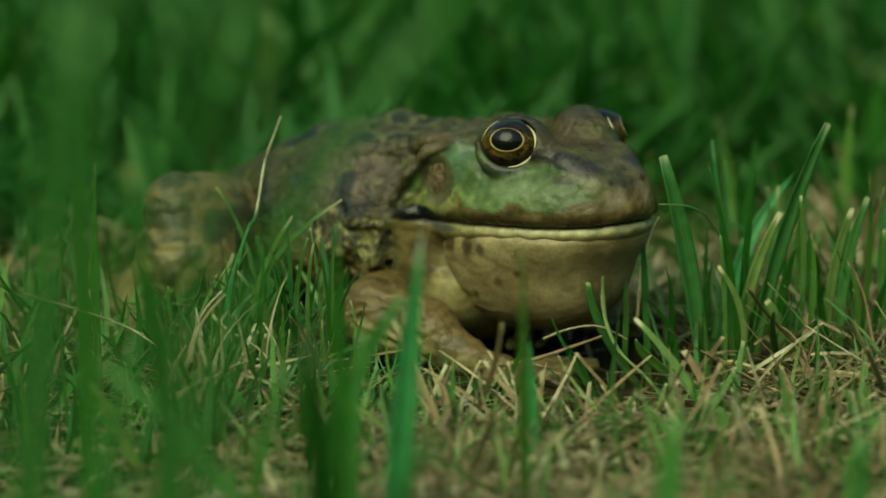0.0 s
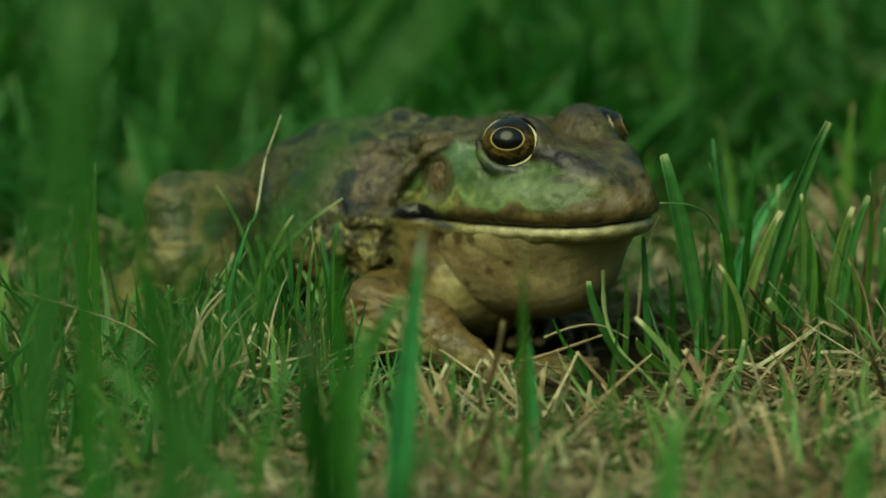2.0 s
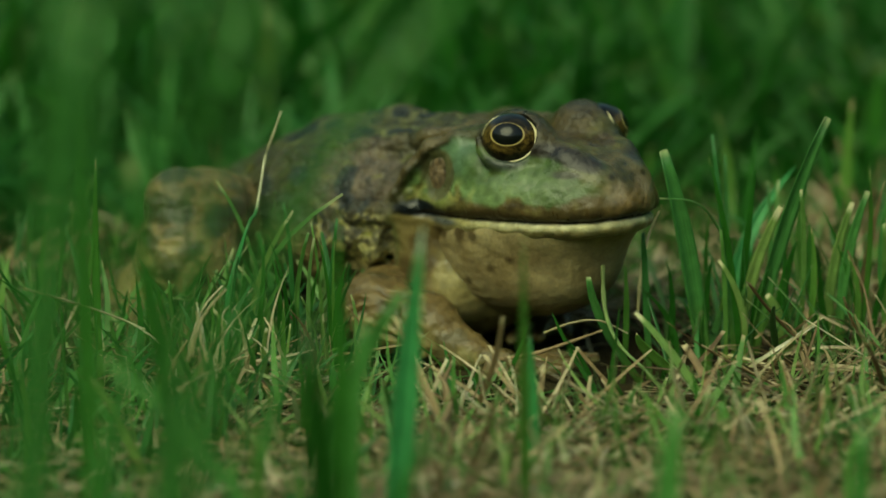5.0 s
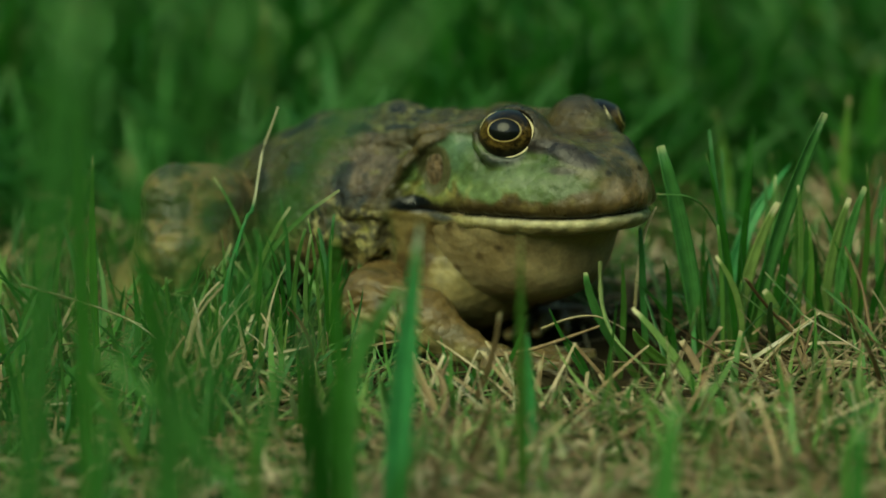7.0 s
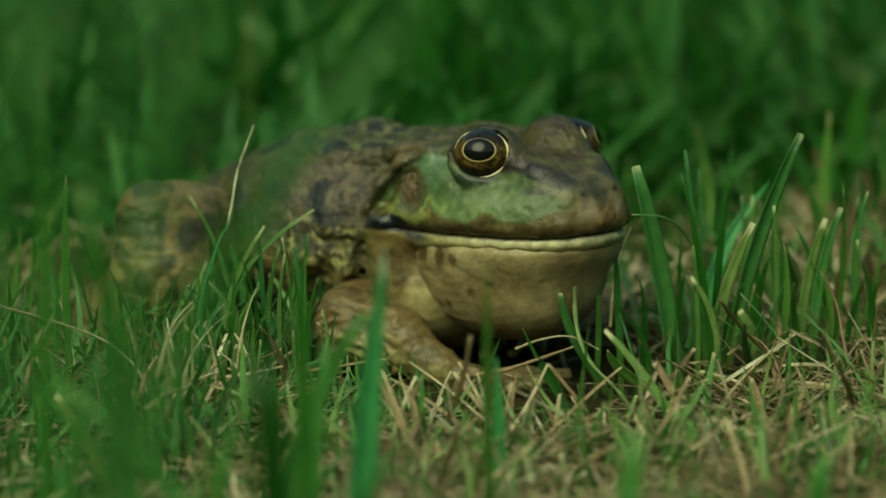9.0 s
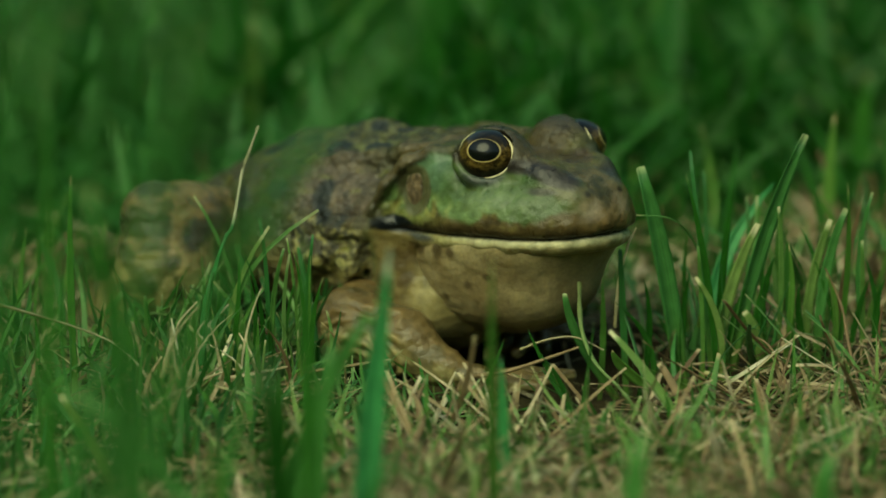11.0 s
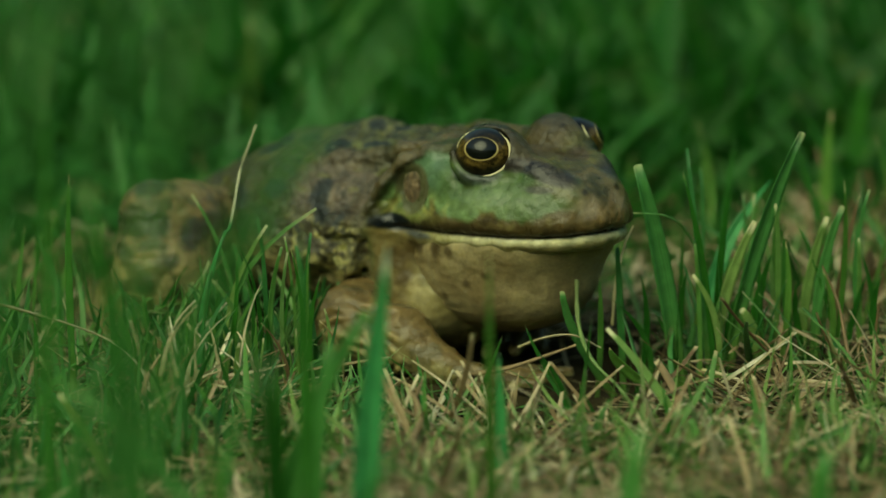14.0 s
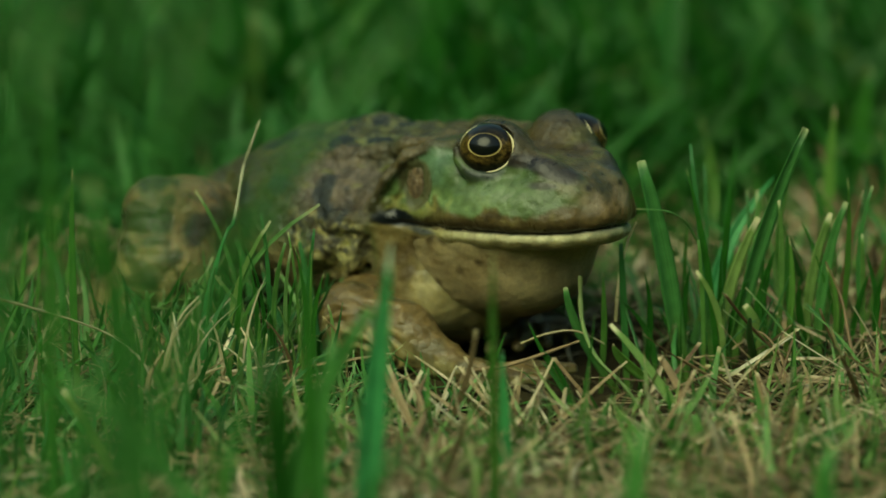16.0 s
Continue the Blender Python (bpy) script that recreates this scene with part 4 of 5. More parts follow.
grass_tuft("green grass tuft with a tall curved blade", [
    (55.2, 3.0, 68.0, 1.0, 44.6, 3.0, 2.9, "c"),
    (52.4, 3.0, 60.0, 1.0, 28.4, 2.2, 2.5, "p"),
    (61.3, 3.0, 57.8, 1.0, 12.4, 2.2, -1.2, "p"),
    (63.5, 3.0, 63.6, 1.0, 31.5, 1.1, -1.7, "p"),
    (53.0, 3.0, 55.8, 1.0, 37.3, 1.4, 0.9, "d"),
    (64.9, 3.0, 65.5, 1.0, 24.8, 1.2, -2.2, "g"),
    (54.7, 3.0, 58.4, 1.0, 17.6, 1.4, 1.3, "d"),
    (59.3, 3.0, 63.1, 1.0, 22.7, 1.8, 1.2, "d"),
    (62.5, 3.0, 61.1, 1.0, 21.7, 1.2, 1.3, "g"),
    (56.2, 3.0, 54.4, 1.0, 14.5, 1.0, 4.2, "c"),
])
grass_tuft("thin green grass tuft with pale mown tips", [
    (58.9, 16.0, 59.1, 20.0, 29.5, 0.8, -1.2, "c"),
    (61.7, 16.0, 61.1, 20.0, 29.7, 0.8, 1.5, "c"),
    (50.6, 16.0, 51.4, 22.0, 34.1, 0.8, -1.5, "c"),
    (52.4, 16.0, 64.7, 26.0, 31.2, 2.8, 7.5, "n"),
    (63.4, 16.0, 61.6, 14.0, 25.7, 0.9, -3.6, "c"),
    (49.3, 16.0, 48.2, 14.0, 25.2, 0.9, 1.9, "g"),
    (67.4, 16.0, 67.5, 22.0, 33.1, 1.4, 5.3, "d"),
])
grass_tuft("loose green grass tuft among dry stalks", [
    (69.2, 6.0, 73.1, 4.0, 28.6, 2.0, 2.7, "p"),
    (75.8, 6.0, 67.2, 4.0, 28.3, 0.8, -2.5, "d"),
    (71.5, 6.0, 75.8, 4.0, 30.6, 2.0, 3.0, "c"),
    (74.6, 6.0, 76.0, 4.0, 35.3, 1.1, -2.2, "d"),
    (80.9, 6.0, 80.5, 4.0, 33.5, 1.0, 4.6, "c"),
    (79.4, 6.0, 78.8, 4.0, 24.7, 1.0, -0.2, "p"),
    (82.9, 6.0, 79.3, 4.0, 22.1, 1.2, -1.4, "g"),
    (70.7, 6.0, 67.8, 4.0, 16.9, 1.4, 2.5, "d"),
    (76.8, 6.0, 80.4, 4.0, 18.0, 1.2, 1.1, "d"),
    (73.3, 6.0, 72.4, 4.0, 19.0, 1.2, -3.3, "g"),
    (82.9, 6.0, 83.1, 4.0, 18.0, 1.4, 2.8, "d"),
])
grass_tuft("low grass tuft with a dry whitish tip", [
    (35.8, -4.0, 25.6, -8.0, 17.6, 2.0, 4, "c"),
    (27.6, -10.0, 19.0, -12.0, 12.2, 0.8, 2, "g"),
    (32.0, 0.0, 32.2, -2.0, 19.4, 1.2, -1, "g"),
    (44.5, -10.0, 33.8, -14.0, 8.8, 2.2, 5, "g"),
    (27.3, -16.0, 21.3, -16.0, 8.2, 0.9, -1, "g"),
])
grass_tuft("dense short grass tuft beside the frog", [
    (-39.2, -7.0, -34.2, -9.0, 27.6, 1.4, 2.1, "b"),
    (-33.7, -7.0, -26.4, -9.0, 29.7, 1.0, 6.2, "p"),
    (-27.6, -7.0, -28.1, -9.0, 31.1, 0.9, -2.3, "c"),
    (-25.9, -7.0, -17.7, -9.0, 32.7, 1.0, 21.1, "c"),
    (-20.6, -7.0, -18.7, -9.0, 28.3, 0.9, 0.6, "c"),
    (-21.6, -7.0, -23.3, -9.0, 27.6, 0.6, -1.5, "p"),
    (-33.6, 10.0, -40.7, 8.0, 31.8, 0.8, -6.2, "c"),
    (-29.2, -7.0, -36.3, -9.0, 19.9, 1.1, -5.1, "c"),
    (-45.0, -7.0, -48.4, -9.0, 17.1, 0.6, 2.0, "p"),
    (-56.8, -7.0, -55.3, -9.0, 15.9, 0.3, -0.2, "s"),
    (-30.7, -7.0, -30.3, -9.0, 21.7, 1.0, -3.3, "g"),
    (-24.6, -7.0, -21.8, -9.0, 20.7, 0.8, 1.1, "g"),
])
grass_tuft("bluish green grass tuft pressed against the flank", [
    (-32.5, -10.0, -35.0, -12.0, 14.2, 1.1, -2.6, "c"),
    (-27.5, -10.0, -27.2, -12.0, 16.3, 1.0, -2.5, "d"),
    (-36.5, -10.0, -40.4, -12.0, 12.6, 1.0, -2.0, "p"),
    (-22.5, -10.0, -22.7, -12.0, 25.4, 0.8, 2.5, "c"),
    (-18.5, -10.0, -16.8, -12.0, 21.4, 1.0, 2.6, "d"),
    (-29.0, -10.0, -31.1, -12.0, 26.4, 0.8, -5.0, "d"),
    (-24.5, -10.0, -23.7, -12.0, 26.4, 1.0, 3.7, "p"),
    (-20.5, -10.0, -22.2, -12.0, 26.4, 0.7, -2.5, "d"),
    (-31.5, -10.0, -27.2, -12.0, 19.3, 0.7, 5.3, "p"),
    (-34.5, -10.0, -31.6, -12.0, 25.4, 1.0, -1.9, "d"),
    (-41.5, -10.0, -41.1, -12.0, 19.3, 0.8, -3.5, "d"),
    (-51.5, -10.0, -50.3, -12.0, 17.3, 0.7, -2.2, "g"),
    (-17.0, -10.0, -16.3, -12.0, 15.3, 0.7, -2.5, "c"),
    (-13.5, -10.0, -17.3, -12.0, 13.2, 0.5, -3.6, "s"),
])
grass_tuft("thin grass tuft with one tall pale stalk", [
    (-38.9, 6.0, -39.0, 6.0, 17.8, 0.6, 0, "g"),
    (-45.9, -4.0, -48.4, -6.0, 16.4, 0.8, 1, "g"),
    (-38.7, -2.0, -35.4, -4.0, 18.8, 1.4, -2, "g"),
    (-39.9, -8.0, -43.7, -10.0, 12.0, 1.4, 2, "g"),
    (-50.4, -8.0, -53.3, -8.0, 13.6, 1.4, -2, "g"),
    (-57.3, -4.0, -56.0, -4.0, 14.7, 0.8, 1, "g"),
])
grass_tuft("tall broad grass blades standing before the frog", [
    (-8.0, -105.0, -3.1, -107.0, 46.6, 4.2, 1.6, "n"),
    (-18.7, -100.0, -6.5, -102.0, 35.2, 3.2, 8.9, "v"),
    (13.2, -95.0, 12.4, -97.0, 43.5, 1.7, 0.5, "d"),
    (-14.8, -110.0, -16.2, -112.0, 50.5, 2.4, -0.4, "g"),
    (14.5, -70.0, 13.9, -72.0, 21.4, 2.0, -0.8, "b"),
])
grass_tuft("tall dark green grass blades in a clump", [
    (-37.2, -150.0, -44.5, -152.0, 64.8, 2.8, -3.5, "D"),
    (-16.3, -185.0, -18.3, -187.0, 48.6, 5.2, -3.2, "D"),
    (-46.8, -70.0, -57.0, -72.0, 14.7, 1.8, -1.5, "p"),
    (-28.1, -150.0, -48.9, -152.0, 36.3, 2.7, -24.2, "v"),
    (-59.6, -20.0, -59.8, -22.0, 41.4, 1.4, 1.0, "g"),
    (-51.1, -150.0, -43.4, -152.0, 40.3, 1.9, 3.2, "v"),
    (-6.8, -150.0, -1.7, -152.0, 25.4, 2.4, 9.5, "v"),
    (-30.4, -140.0, -28.7, -142.0, 27.8, 2.1, -4.4, "g"),
    (-25.1, -130.0, -22.8, -132.0, 32.2, 2.0, 7.5, "v"),
    (-12.2, -110.0, -11.8, -112.0, 32.6, 2.2, 3.7, "v"),
])
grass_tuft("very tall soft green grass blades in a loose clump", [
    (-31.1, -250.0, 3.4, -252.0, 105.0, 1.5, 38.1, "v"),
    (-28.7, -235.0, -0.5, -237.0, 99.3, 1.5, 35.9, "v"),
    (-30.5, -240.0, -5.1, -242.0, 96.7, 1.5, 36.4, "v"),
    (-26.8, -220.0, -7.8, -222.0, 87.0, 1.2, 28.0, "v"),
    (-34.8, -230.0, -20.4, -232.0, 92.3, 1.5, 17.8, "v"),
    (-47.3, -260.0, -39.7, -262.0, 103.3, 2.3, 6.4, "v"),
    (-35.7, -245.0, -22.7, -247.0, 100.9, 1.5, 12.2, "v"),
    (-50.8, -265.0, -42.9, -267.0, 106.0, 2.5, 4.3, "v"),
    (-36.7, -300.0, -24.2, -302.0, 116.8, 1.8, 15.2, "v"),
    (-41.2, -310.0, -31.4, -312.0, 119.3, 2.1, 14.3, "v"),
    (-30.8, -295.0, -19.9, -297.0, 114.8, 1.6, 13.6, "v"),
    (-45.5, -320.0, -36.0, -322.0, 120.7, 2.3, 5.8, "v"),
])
grass_tuft("short soft green grass blades before the worn patch", [
    (32.8, -140.0, 34.1, -140.0, 25.9, 4.1, 2, "v"),
    (62.6, -140.0, 61.3, -140.0, 22.9, 3.2, 2, "v"),
])
grass_tuft("pale curled green shoots standing in the worn patch", [
    (4.3, -47.7, 1.7, -44.7, 11.8, 0.9, 1.7, "p"),
    (7.9, -52.0, 8.9, -49.0, 6.7, 1.1, 0.0, "c"),
    (15.9, -31.8, 17.8, -28.8, 8.1, 0.7, 0.1, "s"),
    (13.9, -31.6, 14.9, -28.6, 3.9, 0.8, -0.6, "c"),
    (28.5, -31.2, 21.0, -28.2, 9.0, 0.9, -0.4, "g"),
    (26.7, -49.3, 32.8, -46.3, 7.5, 1.0, 0.2, "p"),
    (30.0, -47.5, 31.7, -44.5, 5.6, 1.4, 0.2, "p"),
    (20.1, -27.7, 20.6, -24.7, 2.1, 0.7, -0.1, "s"),
    (-0.6, -34.5, 0.0, -31.5, 4.8, 0.9, -1.2, "s"),
    (25.0, -36.3, 18.3, -33.3, 2.3, 0.8, 2.8, "s"),
    (26.0, -33.2, 21.4, -30.2, 4.5, 0.8, 0.1, "s"),
    (11.5, -49.2, 16.7, -46.2, 0.6, 0.8, 3.0, "p"),
    (20.8, -57.0, 28.6, -54.0, -2.8, 0.9, 1.4, "p"),
    (-3.8, -45.5, 0.5, -42.5, -1.4, 0.9, 4.6, "s"),
    (18.1, -48.7, 10.5, -45.7, 0.5, 0.7, -4.0, "p"),
])
grass_tuft("yellowish curled grass shoots among pale straw", [
    (48.1, -37.6, 32.6, -34.6, 17.0, 1.7, -2.0, "p"),
    (39.2, -44.0, 49.2, -41.0, 9.4, 1.4, -2.5, "p"),
    (61.3, -39.1, 57.3, -36.1, 9.5, 1.2, 0.9, "s"),
    (69.4, -22.2, 65.9, -19.2, 7.9, 0.9, -0.8, "s"),
    (47.3, -54.3, 46.2, -51.3, 5.4, 2.0, -1.0, "p"),
    (68.1, -53.4, 65.3, -50.4, 2.7, 1.6, -1.2, "c"),
    (66.3, -52.6, 68.8, -49.6, 3.0, 1.5, 1.4, "g"),
    (69.9, -54.2, 71.9, -51.2, 2.0, 1.5, 1.0, "c"),
    (35.5, -40.8, 38.0, -37.8, 6.4, 0.8, 0.3, "p"),
    (51.5, -28.9, 56.3, -25.9, 0.9, 0.9, 3.3, "p"),
    (43.6, -52.4, 37.0, -49.4, 2.9, 1.1, -5.2, "p"),
    (55.6, -41.9, 52.3, -38.9, 1.7, 0.9, 0.9, "s"),
    (78.4, -27.8, 73.1, -24.8, 3.2, 0.9, -3.5, "s"),
    (30.9, -33.1, 36.7, -30.1, 4.5, 0.8, 2.9, "s"),
    (61.5, -24.9, 54.7, -21.9, 2.5, 0.9, -4.2, "s"),
    (73.0, -39.9, 67.4, -36.9, -1.7, 0.8, -4.9, "s"),
])
grass_tuft("bleached dry grass blades caught in a green tuft", [
    (-39.1, -24.0, -31.9, -26.0, 17.9, 0.5, 7.5, "q"),
    (-37.6, -24.0, -38.2, -26.0, 14.9, 0.6, 0.4, "q"),
    (-34.2, -24.0, -36.1, -26.0, 16.4, 0.7, -2.1, "q"),
    (-38.6, -24.0, -38.8, -26.0, 8.4, 0.9, 1.7, "q"),
    (-37.4, -24.0, -39.8, -26.0, 7.4, 0.8, -0.9, "q"),
    (-42.5, -24.0, -38.4, -26.0, 6.4, 0.6, 2.8, "s"),
    (-31.7, -24.0, -36.1, -26.0, 12.4, 0.5, -8.8, "q"),
    (-30.7, -24.0, -26.5, -26.0, 23.4, 0.4, 3.0, "q"),
    (-43.5, -24.0, -37.3, -26.0, 12.4, 0.6, 4.2, "s"),
    (-23.4, -24.0, -26.7, -26.0, 15.9, 0.7, -5.6, "s"),
    (-48.4, -24.0, -55.8, -26.0, 14.4, 0.5, -10.5, "q"),
    (-45.5, -24.0, -49.6, -26.0, 5.4, 0.7, -0.6, "q"),
    (-35.6, -24.0, -40.4, -26.0, 3.4, 0.8, 2.5, "s"),
    (-21.9, -24.0, -23.2, -26.0, 6.9, 0.6, -0.8, "s"),
    (-47.5, -24.0, -51.6, -26.0, 3.4, 0.7, 1.4, "s"),
    (-34.2, -24.0, -33.6, -26.0, 10.4, 1.1, -1.8, "p"),
    (-29.7, -24.0, -30.5, -26.0, 12.4, 1.0, 1.9, "p"),
])
grass_tuft("long pale green grass blades behind the frog", [
    (74.2, 10.0, 79.4, 10.0, 31.5, 1.2, 1, "s"),
    (58.7, 165.0, 68.7, 170.0, 35.7, 7.4, -6, "g"),
    (78.4, 70.0, 79.2, 70.0, 36.3, 2.6, 1, "g"),
    (38.0, 120.0, 66.0, 120.0, 33.0, 5.0, -2, "d"),
    (-21.7, 180.0, -17.8, 180.0, 36.1, 5.0, -3, "g"),
    (-50.4, -150.0, -49.9, -150.0, 80.5, 2.7, 1, "g"),
    (90.4, 140.0, 92.1, 140.0, 32.4, 4.7, 0, "d"),
    (-46.4, 150.0, -37.6, 150.0, 41.7, 6.0, -5, "d"),
])


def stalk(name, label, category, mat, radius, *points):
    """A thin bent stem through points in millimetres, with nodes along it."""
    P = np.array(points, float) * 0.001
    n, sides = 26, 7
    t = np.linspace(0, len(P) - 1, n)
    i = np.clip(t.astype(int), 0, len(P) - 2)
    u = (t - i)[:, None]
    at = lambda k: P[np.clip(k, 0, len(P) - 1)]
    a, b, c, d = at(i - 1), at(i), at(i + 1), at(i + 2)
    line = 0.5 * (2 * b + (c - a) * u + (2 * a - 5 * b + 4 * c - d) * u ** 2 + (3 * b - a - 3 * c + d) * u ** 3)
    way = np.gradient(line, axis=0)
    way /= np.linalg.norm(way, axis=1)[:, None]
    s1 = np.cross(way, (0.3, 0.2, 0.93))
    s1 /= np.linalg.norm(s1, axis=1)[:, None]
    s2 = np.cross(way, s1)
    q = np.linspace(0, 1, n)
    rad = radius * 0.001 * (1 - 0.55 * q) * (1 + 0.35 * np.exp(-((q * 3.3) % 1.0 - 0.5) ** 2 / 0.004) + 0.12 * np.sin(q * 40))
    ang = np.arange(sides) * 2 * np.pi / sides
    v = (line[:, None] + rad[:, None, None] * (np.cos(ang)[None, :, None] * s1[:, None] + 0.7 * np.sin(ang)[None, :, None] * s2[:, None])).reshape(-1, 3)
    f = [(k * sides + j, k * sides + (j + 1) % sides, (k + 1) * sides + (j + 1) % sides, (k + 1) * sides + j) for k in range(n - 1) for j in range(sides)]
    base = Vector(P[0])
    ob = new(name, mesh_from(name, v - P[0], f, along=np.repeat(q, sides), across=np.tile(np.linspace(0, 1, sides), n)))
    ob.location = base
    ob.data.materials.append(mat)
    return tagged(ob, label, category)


stalk("dry_stalk", "whitish dry stalk standing in the grass", "stalk", pale_straw_mat, 0.5, (-42.3, -46.0, 12.1), (-41.7, -44.0, 15.5), (-39.9, -42.0, 19.0), (-36.8, -40.0, 22.3))
stalk("dry_stalk", "whitish dry stalk standing in the grass", "stalk", pale_straw_mat, 0.55, (-39.6, -46.0, 11.1), (-40.8, -44.0, 14.6), (-41.5, -42.0, 19.0))
stalk("dry_stalk", "whitish dry straw lying in the grass", "stalk", pale_straw_mat, 0.55, (-45.0, -52.0, 6.9), (-41.4, -50.0, 9.2), (-37.8, -48.0, 10.2))
stalk("dry_stalk", "tan dry stalk standing in the grass", "stalk", straw_mat, 0.6, (-40.7, -52.0, 6.3), (-40.5, -48.0, 9.7), (-41.2, -45.0, 13.3))
stalk("dry_stalk", "bleached dry stalk leaning in the grass", "stalk", pale_straw_mat, 0.5, (-44.3, -26.0, 6.5), (-42.9, -23.0, 11.8), (-41.3, -22.0, 15.6), (-38.4, -20.0, 18.6))
stalk("dry_stalk", "bleached dry straw lying in the grass", "stalk", pale_straw_mat, 0.6, (-45.0, -34.0, 2.8), (-42.0, -32.0, 3.9), (-37.3, -30.0, 6.9), (-33.8, -28.0, 7.9))
stalk("dry_stalk", "short bleached stalk standing in the grass", "stalk", pale_straw_mat, 0.45, (-40.8, -26.0, 7.5), (-41.8, -24.0, 12.0), (-42.8, -22.0, 16.1))
stalk("dry_stalk", "tan dry straw standing in the grass", "stalk", straw_mat, 0.6, (-46.9, -32.0, 3.9), (-46.3, -28.0, 6.9), (-44.2, -26.0, 10.3))
stalk("dry_stalk", "tan dry straw leaning on green blades", "stalk", straw_mat, 0.5, (-27.9, -20.0, 4.1), (-29.2, -18.0, 8.7), (-31.4, -16.0, 12.1))
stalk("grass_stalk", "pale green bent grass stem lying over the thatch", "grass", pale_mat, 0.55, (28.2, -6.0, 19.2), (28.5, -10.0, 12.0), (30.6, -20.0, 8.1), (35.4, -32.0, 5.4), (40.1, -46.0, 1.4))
stalk("dry_stalk", "short tan dry sheath at the foot of a grass tuft", "stalk", straw_mat, 0.9, (40.9, -30.0, -0.1), (40.7, -24.0, 2.0), (41.2, -20.0, 3.9), (42.2, -18.0, 5.6))
stalk("dry_stalk", "tan dry grass leaf curled over the thatch", "stalk", straw_mat, 0.8, (-1.3, -60.0, 2.9), (0.8, -52.0, 4.3), (0.6, -46.0, 6.3), (-0.8, -42.0, 8.1))
stalk("grass_stalk", "thin kinked grass stalk with a bleached upper half", "grass", stalk_mat, 0.4, (-38.0, -12.0, 4.2), (-37.0, -10.0, 18.1), (-34.4, -4.0, 26.5), (-33.3, 0.0, 27.9), (-32.0, 8.0, 36.0), (-30.6, 8.0, 40.1), (-29.0, 8.0, 44.6))
stalk("dry_stalk", "brown dry grass stalk lying under the chin", "stalk", twig_mat, 0.65, (8.5, -14.0, 3.9), (14.5, -14.0, 4.7), (20.5, -12.0, 6.1), (28.0, -9.0, 8.1))
stalk("dry_stalk", "pale flat straw lying on the thatch", "stalk", straw_mat, 0.8, (61.7, -16.0, 3.6), (68.8, -17.0, 3.4), (77.4, -18.0, 2.8), (82.5, -18.0, 3.2))
stalk("dry_stalk", "pale straw lying across the thatch", "stalk", pale_straw_mat, 0.6, (50.6, -8.0, 3.3), (56.2, -13.0, 2.9), (60.7, -20.0, 1.0))
stalk("dry_stalk", "thin bleached stalk leaning on a grass blade", "stalk", pale_straw_mat, 0.35, (34.7, 0.0, 9.7), (35.3, -1.0, 18.2), (36.7, -2.0, 24.6), (38.2, -3.0, 28.4))
stalk("dry_stalk", "thin reddish dry stalk arching over the straw", "stalk", twig_mat, 0.4, (64.4, -22.0, 0.5), (63.6, -14.0, 5.7), (61.5, -8.0, 8.4), (59.2, -6.0, 9.5))
stalk("dry_stalk", "slender brown dry stalk standing in the grass", "stalk", twig_mat, 0.45, (77.2, -20.0, 0.0), (76.0, -8.0, 7.4), (74.8, -2.0, 14.3), (72.0, 0.0, 20.6))
stalk("dry_stalk", "thin pale stalk arching over dark soil", "stalk", pale_straw_mat, 0.35, (17.7, -10.0, 7.9), (22.5, -10.0, 9.7), (27.5, -9.0, 9.9), (32.5, -9.0, 7.6))
stalk("grass_tendril", "thin green grass tendril curled round a blade", "grass", cut_mat, 0.4, (49.8, 4.0, 8.9), (51.1, 3.0, 18.4), (48.1, 1.0, 26.0), (44.1, -3.0, 30.1), (38.1, -5.0, 31.1))
stalk("dry_stalk", "whitish dry stalk caught in the grass", "stalk", pale_straw_mat, 0.45, (-41.2, -8.0, 5.4), (-38.9, -7.0, 9.2), (-36.4, -6.0, 12.3), (-33.8, -5.0, 14.9))
stalk("dry_stalk", "whitish dry stalk caught in the grass", "stalk", pale_straw_mat, 0.45, (-35.7, -12.0, 4.2), (-37.8, -9.0, 8.7), (-39.1, -8.0, 10.5), (-37.3, -8.0, 13.0))
stalk("dry_stalk", "straw-coloured dry stalk leaning in the grass", "stalk", straw_mat, 0.5, (-22.3, -12.0, 2.2), (-23.8, -10.0, 5.3), (-26.4, -8.0, 9.5), (-28.1, -7.0, 11.7))
stalk("dry_stalk", "pale seed stalk lying over the grass", "stalk", pale_straw_mat, 0.4, (-71.9, -30.0, 20.3), (-65.6, -26.0, 17.5), (-59.1, -22.0, 14.4), (-52.1, -18.0, 10.5))
stalk("dry_stalk", "pale straw standing in the thatch", "stalk", straw_mat, 0.6, (1.5, -60.0, 0.0), (0.8, -50.0, 3.3), (0.1, -42.0, 6.3), (1.5, -38.0, 9.3))
stalk("dry_stalk", "long pale straw standing in the thatch", "stalk", straw_mat, 0.6, (60.3, -70.0, -0.3), (59.9, -52.0, 1.9), (59.0, -40.0, 5.8), (58.0, -32.0, 7.9))
stalk("dry_stalk", "bent pale straw standing in the thatch", "stalk", straw_mat, 0.5, (47.2, -60.0, 0.0), (49.7, -50.0, 3.3), (53.6, -42.0, 5.3), (59.0, -40.0, 5.8))


